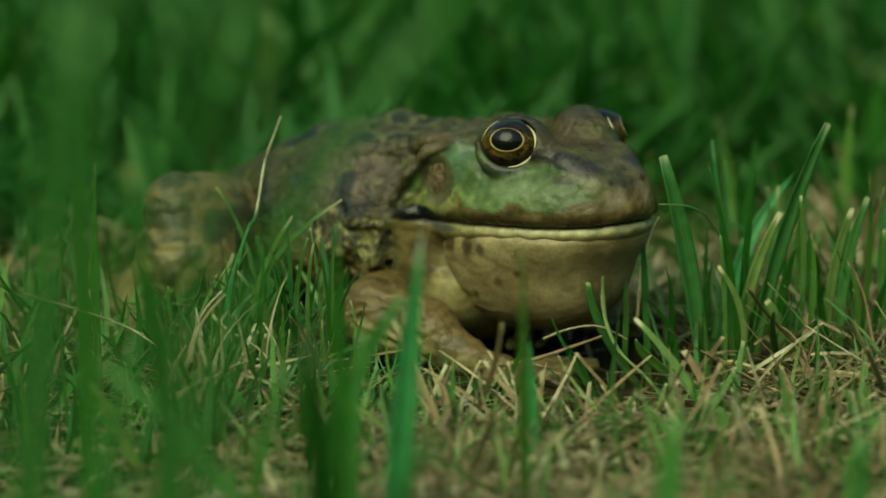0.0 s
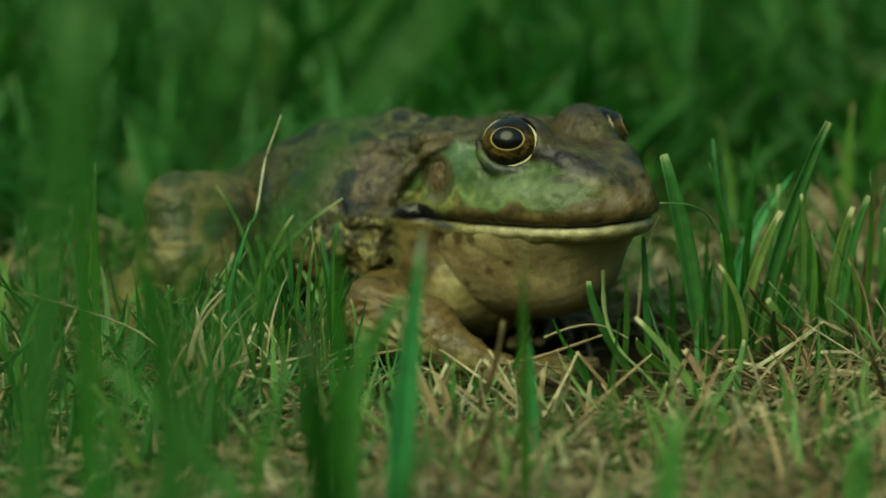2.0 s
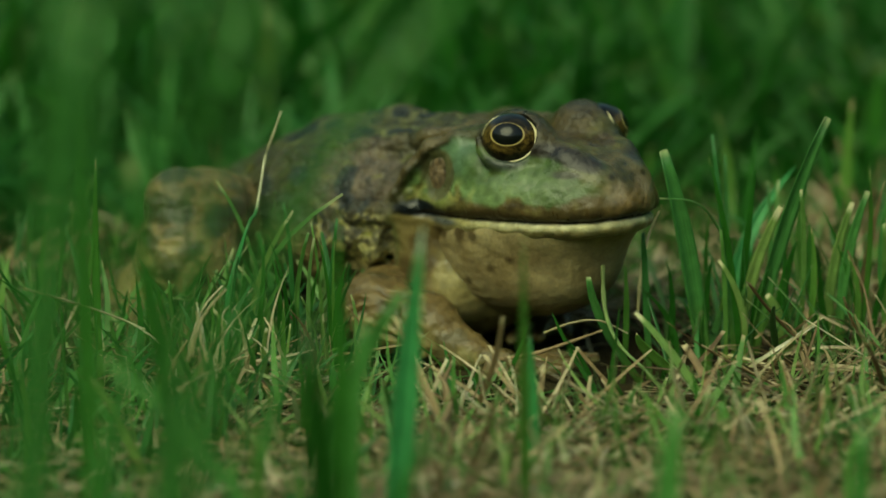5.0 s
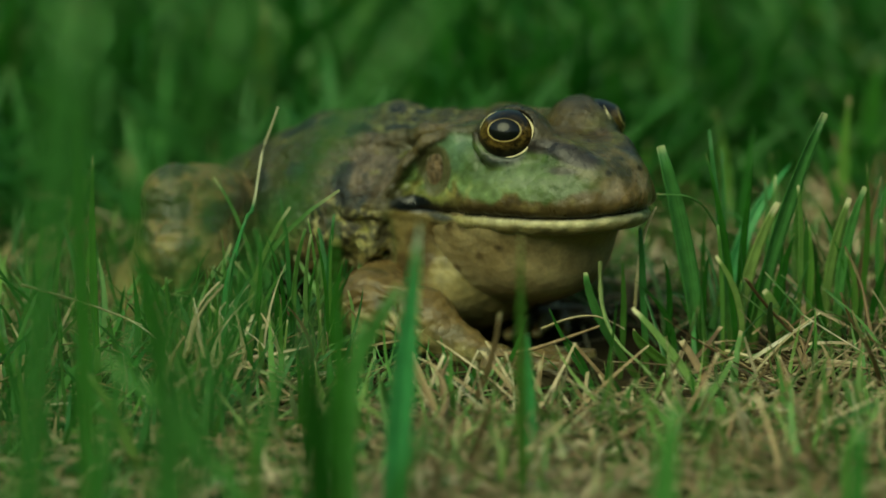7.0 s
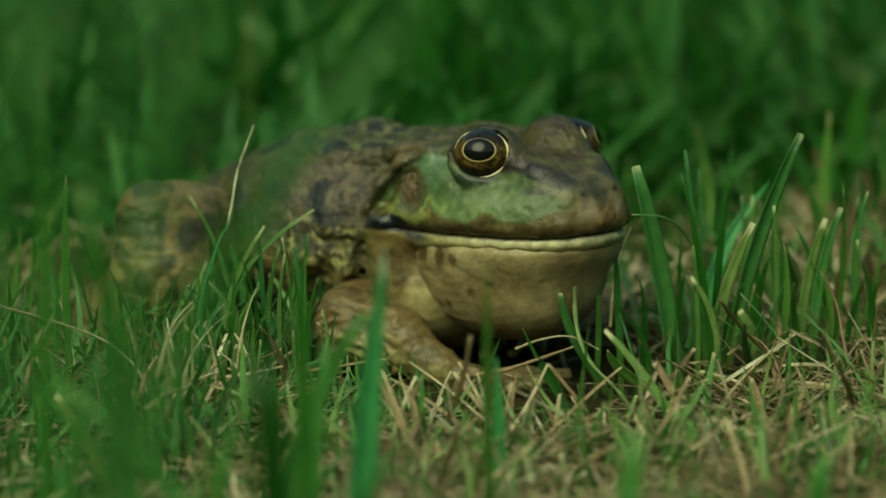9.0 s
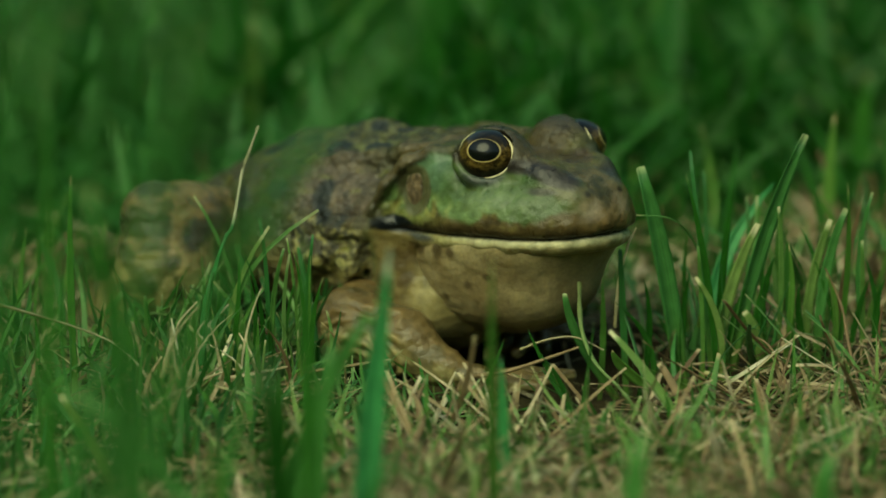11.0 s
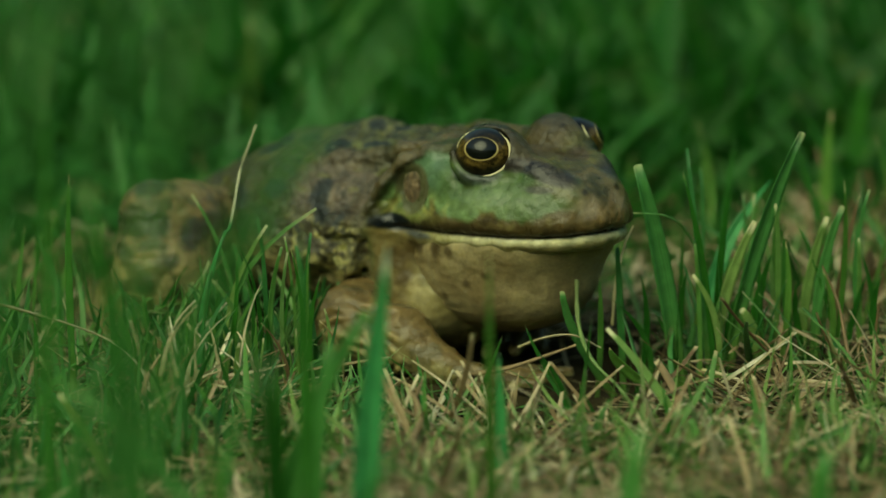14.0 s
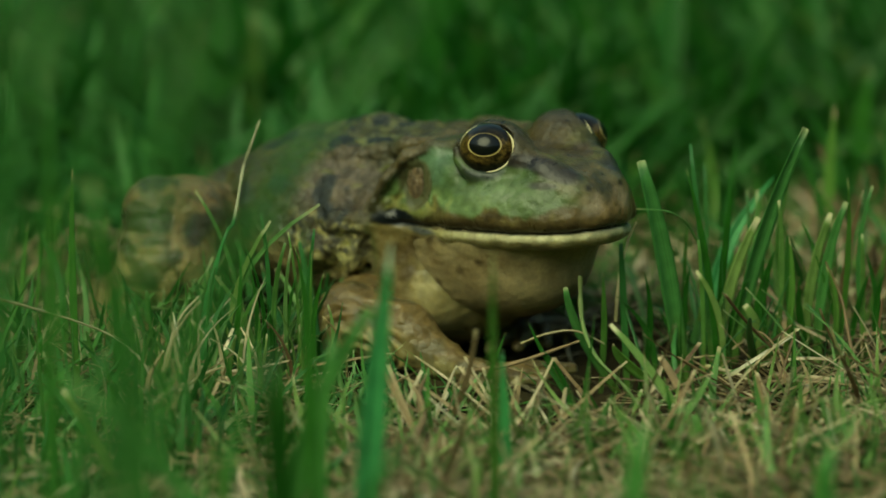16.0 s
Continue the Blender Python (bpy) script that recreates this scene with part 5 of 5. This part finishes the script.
def strewn(name, count, place, length, width, lean, curl, mat, label, seed, levels=5, lift=(0.0, 0.0), flat=False, taper=0.93, power=2.6):
    """Many blades in one mesh. place: draws foot points; lean and curl: ranges in degrees; lift: height of the foot."""
    g = np.random.default_rng(seed)
    xy = place(g, count)
    count = len(xy)
    L, W = g.uniform(*length, count), g.uniform(*width, count)
    az = g.uniform(0, 2 * np.pi, count)
    a0, a1 = np.radians(g.uniform(*lean, count)), np.radians(g.uniform(*curl, count))
    tw = g.uniform(-1.2, 1.2, count)
    t = np.linspace(0, 1, levels)
    ang = a0[:, None] + a1[:, None] * t[None]
    ds = (L / (levels - 1))[:, None]
    hor = np.concatenate([np.zeros((count, 1)), np.cumsum(np.sin(ang[:, 1:]) * ds, 1)], 1)
    ver = np.concatenate([np.zeros((count, 1)), np.cumsum(np.cos(ang[:, 1:]) * ds, 1)], 1)
    z0 = relief(xy[:, 0], xy[:, 1]) + g.uniform(*lift, count)
    wig = g.normal(0, 0.05, (count, 1)) * L[:, None] * np.sin(t * np.pi)[None]
    px = xy[:, :1] + hor * np.cos(az)[:, None] - wig * np.sin(az)[:, None]
    py = xy[:, 1:2] + hor * np.sin(az)[:, None] + wig * np.cos(az)[:, None]
    pz = np.maximum(z0[:, None] + ver, 0.0004 if flat else -1)
    wid = 0.5 * W[:, None] * np.minimum(0.7 + 0.6 * t, 1)[None] * (1 - taper * np.clip((t - 0.25) / 0.75, 0, 1) ** power)[None]
    sx, sy = -np.sin(az + tw)[:, None], np.cos(az + tw)[:, None]
    left = np.stack([px - sx * wid, py - sy * wid, pz], -1)
    right = np.stack([px + sx * wid, py + sy * wid, pz], -1)
    dip = np.stack([px, py, pz - 0.35 * wid], -1)
    v = np.stack([left, dip, right], 2).reshape(-1, 3)
    base = (np.arange(count) * levels * 3)[:, None, None]
    i = (np.arange(levels - 1) * 3)[None, :, None]
    quads = np.array([[0, 1, 4, 3], [1, 2, 5, 4]])
    f = (base[..., None] + i[..., None] + quads[None, None]).reshape(-1, 4)
    along = np.tile(np.repeat(t, 3), count)
    across = np.tile(np.tile((0.0, 0.5, 1.0), levels), count)
    ob = new(name, mesh_from(name, v, f, along=along, across=across))
    ob.data.materials.append(mat)
    return tagged(ob, label, "grass", kind="stuff")


def clear_of_frog(xy, margin=0.0):
    """Keeps feet out from under the frog."""
    p = xy * 1000
    keep = np.ones(len(p), bool)
    for c, r in ((NECK + 8 * BACK, 21), (NECK + 30 * BACK, 24), (NECK + 50 * BACK, 20), (BROW - 8 * AHEAD, 19), (BROW + 8 * AHEAD, 13), (np.array((-49, 23)), 12),
                 (np.array((-14, 8)), 9), (np.array((-3, -3)), 5)):
        keep &= np.hypot(p[:, 0] - c[0], p[:, 1] - c[1]) > r + margin
    return xy[keep]


def patch(x0, x1, y0, y1, test=None, margin=0.0, clumps=0):
    """Draws feet evenly, or in clumps, in an oblong of the lawn (metres)."""
    def place(g, n):
        if clumps:
            c = np.c_[g.uniform(x0, x1, clumps), g.uniform(y0, y1, clumps)]
            xy = c[g.integers(0, clumps, n)] + g.normal(0, 0.006, (n, 2))
        else:
            xy = np.c_[g.uniform(x0, x1, n), g.uniform(y0, y1, n)]
        if test is not None:
            xy = xy[test(xy[:, 0], xy[:, 1])]
        return clear_of_frog(xy, margin)
    return place


def hollow(x, y):
    """Outside the dark hollow under the frog's chin and breast."""
    return ((((x - 0.026) / 0.028) ** 2 + ((y + 0.007) / 0.034) ** 2) > 1) & ((((x - 0.036) / 0.023) ** 2 + ((y + 0.002) / 0.024) ** 2) > 1) & ((((x - 0.006) / 0.032) ** 2 + ((y + 0.009) / 0.027) ** 2) > 1)


def sparse(x, y):
    """As hollow, and thinned out where the green tufts stand."""
    tufts = (x > 0.034) & (y > -0.022)
    return hollow(x, y) & (~tufts | (np.sin(x * 4391 + y * 2713) > 0.2))


def worn(x, y):
    """Thins the green towards the worn patch before the frog."""
    d = ((x - 0.05) / 0.09) ** 2 + ((y + 0.03) / 0.06) ** 2
    return (d > 1) | (np.sin(x * 5170 + y * 3391) > 0.55)


def picked(name, piece, count, place, length, width, lean, curl, mat, label, category, seed, lift=(0.0, 0.0), taper=0.6, sorts=24):
    """Blades lying or standing one by one, each an object of its own; alike ones share a mesh."""
    g = np.random.default_rng(seed)
    top = tagged(new(name), label, category)
    shapes = []
    for k in range(sorts):
        L, a0, a1 = g.uniform(*length), radians(g.uniform(*lean)), radians(g.uniform(*curl))
        t = np.linspace(0, 1, 8)
        ang = a0 + a1 * t
        line = np.c_[np.cumsum(np.sin(ang)) * L / 8, 0.06 * L * np.sin(t * 3.1) * g.uniform(-1, 1), np.cumsum(np.cos(ang)) * L / 8]
        line[:, 0] -= line[0, 0]
        line[:, 2] -= line[:, 2].min() if lift[1] else line[0, 2]
        w = 0.5 * g.uniform(*width) * (1 - taper * np.clip((t - 0.2) / 0.8, 0, 1) ** 2.4)
        tw = g.uniform(-0.9, 0.9)
        side = np.array((math.sin(tw) * 0.4, math.cos(tw), math.sin(tw) * 0.5))
        nrm = np.array((-0.5, 0.0, 0.8))
        rows = [line + side * (u * w)[:, None] - nrm * (0.3 * (1 - abs(u)) * w)[:, None] for u in (-1, 0, 1)]
        top_v = np.stack(rows, 1).reshape(-1, 3)
        v = np.concatenate([top_v, top_v - nrm * 0.00012])
        f = []
        for i in range(7):
            for j in range(2):
                a = i * 3 + j
                f += [(a, a + 1, a + 4, a + 3), (24 + a, 27 + a, 28 + a, 25 + a)]
            a = i * 3
            f += [(a, a + 3, 27 + a, 24 + a), (a + 2, 26 + a, 29 + a, a + 5)]
        me = mesh_from(piece, v, f, along=np.tile(np.repeat(t, 3), 2), across=np.tile((0.0, 0.5, 1.0), 16))
        me.materials.append(mat)
        shapes.append(me)
    xy = place(g, count)
    for i, (x, y) in enumerate(xy):
        ob = new(piece, shapes[i % sorts])
        ob.parent = top
        s = g.uniform(0.75, 1.2)
        ob.matrix_basis = Matrix.LocRotScale((x, y, float(relief(x, y)) + g.uniform(*lift) - (0 if lift[1] else 0.0008)), Euler((g.uniform(-0.25, 0.25), g.uniform(-0.3, 0.3), g.uniform(0, 6.28))), (s, s, s))
    return top


# lawn behind and all round
LAWN = "dense dark green lawn grass, some blades yellowed"
def meadow(cx, cy, rx, ry, edge, hole=None):
    """Draws feet in an oval of lawn that thins out over its edge; hole: a spot kept free for the next."""
    def place(g, n):
        r = np.sqrt(g.uniform(0, 1, n)) + np.abs(g.normal(0, edge, n)) * (g.uniform(0, 1, n) < 0.3)
        a = g.uniform(0, 2 * np.pi, n)
        xy = np.c_[cx + rx * r * np.cos(a), cy + ry * r * np.sin(a)]
        xy += 0.012 * np.sin(xy[:, ::-1] * 95)
        if hole:
            hx, hy, hr, hs = hole
            xy = xy[np.hypot((xy[:, 0] - hx) / hr, (xy[:, 1] - hy) / hs) > g.uniform(0.85, 1.1, len(xy))]
        keep = (np.hypot(xy[:, 0], xy[:, 1] + 0.735) > 0.17) & ((np.abs(xy[:, 0]) > 0.30) | (xy[:, 1] > 0.15) | (xy[:, 1] < -0.80))
        keep &= ~((np.abs(xy[:, 0]) < 0.14) & (xy[:, 1] < 0.12) & (xy[:, 1] > -0.9))
        return xy[keep]
    return place


strewn("lawn_grass", 52000, meadow(0, 0.62, 0.42, 0.48, 0.35), (0.026, 0.062), (0.0022, 0.0048), (5, 45), (5, 70), lawn_mat, LAWN, 11)
strewn("lawn_grass", 2600, patch(0.0, 0.22, 0.10, 0.34), (0.020, 0.042), (0.002, 0.0038), (15, 60), (5, 60), lawn_mat, LAWN, 10)
strewn("lawn_grass", 3000, patch(-0.22, 0.03, 0.09, 0.34), (0.022, 0.046), (0.0024, 0.0045), (10, 55), (5, 60), broad_lawn_mat, "soft light green lawn grass behind the frog", 38)
strewn("lawn_grass", 30000, meadow(0, 0.2, 1.5, 1.5, 0.6, (0, 0.66, 0.44, 0.48)), (0.045, 0.09), (0.004, 0.008), (0, 40), (5, 70), lawn_mat, LAWN, 12, 4)
strewn("lawn_grass", 42000, meadow(0, 0.2, 8.5, 8.5, 0.05, (0, 0.2, 1.5, 1.5)), (0.06, 0.12), (0.016, 0.034), (0, 45), (5, 70), lawn_mat, LAWN, 13, 3)
# under the line of sight, kept short
strewn("lawn_grass", 2600, patch(-0.16, 0.16, -0.30, -0.155), (0.010, 0.026), (0.002, 0.004), (10, 60), (5, 70), lawn_mat, LAWN, 34, 4)
strewn("lawn_grass", 6500, patch(-0.32, 0.32, -0.95, -0.29), (0.016, 0.045), (0.003, 0.006), (5, 60), (5, 70), lawn_mat, LAWN, 35, 4)
strewn("lawn_grass", 2600, patch(-0.34, -0.13, -0.30, 0.14), (0.016, 0.045), (0.0025, 0.005), (5, 50), (5, 70), lawn_mat, LAWN, 36, 4)
strewn("lawn_grass", 2600, patch(0.13, 0.34, -0.30, 0.14), (0.016, 0.045), (0.0025, 0.005), (5, 50), (5, 70), lawn_mat, LAWN, 37, 4)
# the sides, level with the frog
MOWN = "upright green grass with mown tips beside the frog"
strewn("lawn_grass", 420, patch(0.052, 0.3, 0.02, 0.11, clumps=120), (0.012, 0.036), (0.0007, 0.002), (0, 28), (-10, 50), grass_mat, MOWN, 14, 6)
picked("grass_patch", "blade", 150, patch(0.036, 0.12, -0.012, 0.03, None, 3.0), (0.008, 0.024), (0.0006, 0.0014), (5, 60), (-20, 70), cut_mat, "thin bright green grass growing beside the frog's head", "grass", 26)
strewn("lawn_grass", 1400, patch(-0.3, -0.024, -0.07, 0.10, clumps=230), (0.010, 0.027), (0.0006, 0.0016), (0, 45), (-20, 80), grass_mat, MOWN, 15, 7)
picked("grass_patch", "blade", 80, patch(-0.056, -0.021, -0.016, 0.012, None, -6.0), (0.008, 0.020), (0.0006, 0.0013), (5, 60), (-30, 80), cut_mat, "thin upright grass with pale mown tips beside the flank", "grass", 25)
picked("grass_patch", "blade", 70, patch(-0.054, -0.017, -0.022, 0.0, None, -7.0), (0.009, 0.023), (0.0005, 0.0011), (0, 45), (-30, 70), shoot_mat, "thin bright green shoots growing beside the flank", "grass", 59)
strewn("lawn_grass", 520, patch(0.026, 0.08, 0.034, 0.11), (0.006, 0.020), (0.0006, 0.0015), (5, 70), (-20, 80), grass_mat, MOWN, 60, 6)
strewn("dry_thatch", 420, patch(0.02, 0.09, 0.02, 0.11), (0.008, 0.026), (0.0005, 0.0013), (60, 94), (-20, 40), straw_mat, "matted dry straw-coloured grass clippings on the soil", 61, 6, (0.0003, 0.005), False, 0.4)
picked("grass_patch", "blade", 130, patch(-0.05, -0.016, -0.004, 0.022, None, -9.0), (0.012, 0.027), (0.0007, 0.0015), (0, 40), (-20, 70), cut_mat, "upright green grass filling the gap between flank and hind leg", "grass", 62)
picked("grass_patch", "blade", 60, patch(-0.022, 0.008, -0.034, -0.014, None, 0.0), (0.008, 0.019), (0.0005, 0.0012), (5, 65), (-40, 80), cut_mat, "short green shoots growing before the frog's foreleg", "grass", 63)
# towards the camera, thin where the worn patch lies
SHOOTS = "short green grass shoots among dry thatch"
strewn("lawn_grass", 1900, patch(-0.3, 0.3, -0.11, -0.008, worn), (0.008, 0.024), (0.0005, 0.0014), (10, 75), (-20, 80), grass_mat, SHOOTS, 16, 7)
picked("grass_patch", "blade", 290, patch(-0.02, 0.10, -0.075, -0.014, hollow, 3.0), (0.010, 0.027), (0.0007, 0.0017), (15, 85), (-60, 120), pale_mat, "short curled yellow-green shoots in the worn patch before the frog", "grass", 28)
strewn("lawn_grass", 240, patch(0.0, 0.17, -0.10, -0.012), (0.007, 0.020), (0.0005, 0.0013), (10, 80), (-20, 80), grass_mat, SHOOTS, 27, 7)
strewn("lawn_grass", 700, patch(-0.04, 0.16, -0.15, -0.045), (0.012, 0.028), (0.0008, 0.0017), (45, 95), (-50, 60), pale_mat, SHOOTS, 31, 8)
strewn("lawn_grass", 160, patch(-0.05, 0.16, -0.17, -0.05), (0.010, 0.022), (0.0009, 0.0018), (25, 85), (-20, 90), grass_mat, SHOOTS, 32, 7)
strewn("lawn_grass", 2200, patch(-0.18, 0.18, -0.10, 0.0, hollow, 6.0), (0.008, 0.022), (0.0004, 0.0012), (30, 88), (-40, 100), pale_mat, "yellowed grass shoots among dry thatch", 19, 7)
strewn("lawn_grass", 40, patch(-0.3, -0.09, -0.30, -0.10), (0.03, 0.07), (0.0018, 0.0036), (0, 22), (0, 55), grass_mat, "tall green grass blades", 17, 9)
strewn("lawn_grass", 120, patch(-0.3, -0.02, -0.2, -0.10), (0.010, 0.024), (0.0012, 0.0024), (0, 50), (-10, 60), grass_mat, "short green grass before the frog", 18, 6)
strewn("lawn_grass", 300, patch(-0.01, 0.13, -0.085, -0.022, hollow, 4.0), (0.010, 0.026), (0.0006, 0.0014), (35, 95), (-70, 90), shoot_mat, "curled pale green shoots in the worn patch", 51, 9)
strewn("lawn_grass", 500, patch(-0.085, -0.012, -0.10, -0.015, None, 4.0), (0.009, 0.024), (0.0006, 0.0014), (10, 75), (-50, 110), cut_mat, SHOOTS, 53, 9)
strewn("lawn_grass", 420, patch(-0.015, 0.125, -0.075, -0.018, sparse, 4.0), (0.010, 0.026), (0.0005, 0.0011), (25, 95), (-70, 90), shoot_mat, "curled pale green shoots in the worn patch", 56, 9, (0.0, 0.004))
strewn("lawn_grass", 500, patch(-0.02, 0.13, -0.10, -0.05), (0.010, 0.024), (0.0007, 0.0015), (40, 95), (-60, 70), shoot_mat, "curled pale green shoots in the worn patch", 57, 8, (0.0, 0.004))
# dry thatch
STRAW = "matted dry straw-coloured grass clippings on the soil"
strewn("dry_thatch", 4200, patch(-0.26, 0.26, -0.14, 0.12, hollow), (0.008, 0.028), (0.0004, 0.0012), (72, 94), (-25, 45), straw_mat, STRAW, 21, 6, (0.0003, 0.004), True, 0.45)
strewn("dry_thatch", 1300, patch(-0.02, 0.18, -0.095, 0.03, sparse), (0.008, 0.028), (0.0004, 0.0011), (55, 92), (-15, 40), straw_mat, STRAW, 22, 9, (0.001, 0.005), True, 0.5)
strewn("dry_thatch", 380, patch(-0.01, 0.13, -0.095, -0.035), (0.014, 0.032), (0.0006, 0.0013), (40, 92), (-25, 40), straw_mat, STRAW, 54, 7, (0.0, 0.004), False, 0.3)
strewn("lawn_grass", 350, patch(-0.015, 0.13, -0.11, -0.04), (0.014, 0.030), (0.0008, 0.0016), (45, 95), (-60, 70), pale_mat, "yellowed grass shoots among dry thatch", 55, 8)
strewn("dry_thatch", 160, patch(-0.16, 0.16, -0.10, 0.05, hollow, 8.0), (0.008, 0.020), (0.0005, 0.0012), (20, 70), (-30, 90), straw_mat, "dry curled stalks standing among the grass", 43, 9, (0.0, 0.0), False, 0.5)
strewn("dry_thatch", 900, patch(-0.25, 0.25, 0.05, 0.2), (0.01, 0.03), (0.001, 0.002), (60, 88), (0, 20), straw_mat, STRAW, 24, 4, (0.0, 0.008), True)
strewn("dry_thatch", 70, patch(0.074, 0.13, 0.04, 0.09), (0.018, 0.034), (0.0008, 0.0018), (5, 50), (-20, 40), twig_mat, "brown dry stalks standing among the grass", 58, 6, (0.0, 0.0), False, 0.5)
picked("straw_litter", "straw", 290, patch(-0.01, 0.12, -0.075, 0.02, sparse, 3.0), (0.012, 0.028), (0.0007, 0.0013), (40, 93), (-25, 30), straw_mat, "loose pale dry grass straws scattered before the frog", "straw", 33, (0.001, 0.006), 0.2)
picked("straw_litter", "straw", 190, patch(-0.005, 0.12, -0.085, -0.010, sparse, 3.0), (0.012, 0.026), (0.0005, 0.0011), (40, 92), (-30, 40), pale_straw_mat, "bleached straws lying crosswise on the worn patch", "straw", 44, (0.002, 0.006), 0.2)
picked("straw_litter", "straw", 130, patch(-0.078, -0.012, -0.085, -0.008, None, 3.0), (0.008, 0.020), (0.0005, 0.0011), (74, 94), (-30, 40), straw_mat, "tan dry straws lying between the grass blades", "straw", 45, (0.002, 0.006), 0.4)
picked("straw_litter", "straw", 45, patch(-0.062, -0.018, -0.034, -0.004, None, 2.0), (0.008, 0.020), (0.0006, 0.0014), (20, 85), (-30, 60), pale_straw_mat, "bleached whitish straws caught in the grass", "straw", 30, (0.0, 0.0), 0.4)


# ---- what moves: the throat, drawn in and let out again ----
def motions():
    breath = [(0, 1), (0.3, 0.97), (0.5, 0.8), (0.7, 0.35), (0.9, 0.06), (1.1, 0), (1.6, 0), (1.8, 0.15), (2.0, 0.4), (2.4, 0.6), (2.8, 0.7), (3.0, 0.9), (3.1, 1), (3.4, 0.96),
              (3.6, 0.6), (3.8, 0.2), (4.0, 0), (4.5, 0), (4.9, 0.4), (5.4, 0.62), (5.7, 0.7), (5.9, 1), (6.1, 0.95), (6.3, 0.6), (6.5, 0.3), (6.7, 0.08), (6.9, 0), (7.6, 0), (7.8, 0.15),
              (8.0, 0.4), (8.2, 0.6), (8.5, 0.65), (8.8, 0.72), (8.9, 0.9), (9.0, 1), (9.3, 0.96), (9.5, 0.6), (9.7, 0.2), (9.9, 0), (10.5, 0), (10.8, 0.35), (11.1, 0.6), (11.5, 0.66),
              (11.7, 0.9), (11.8, 1), (12.2, 0.98), (12.4, 0.6), (12.6, 0.2), (12.8, 0), (13.3, 0), (13.5, 0.3), (13.7, 0.5), (14.0, 0.6), (14.3, 0.67), (14.5, 0.9), (14.6, 1), (15.0, 0.98),
              (15.2, 0.5), (15.4, 0.1), (15.5, 0), (16.0, 0)]
    a = Vector((*AHEAD, 0.0))
    rows = []
    for t, full in breath:
        m = -(1 - full) * (0.0044 * a) + Vector((0, 0, (1 - full) * 0.0022))
        rows.append((t, Matrix.Translation(m)))
    walk(throat, rows)


motions()
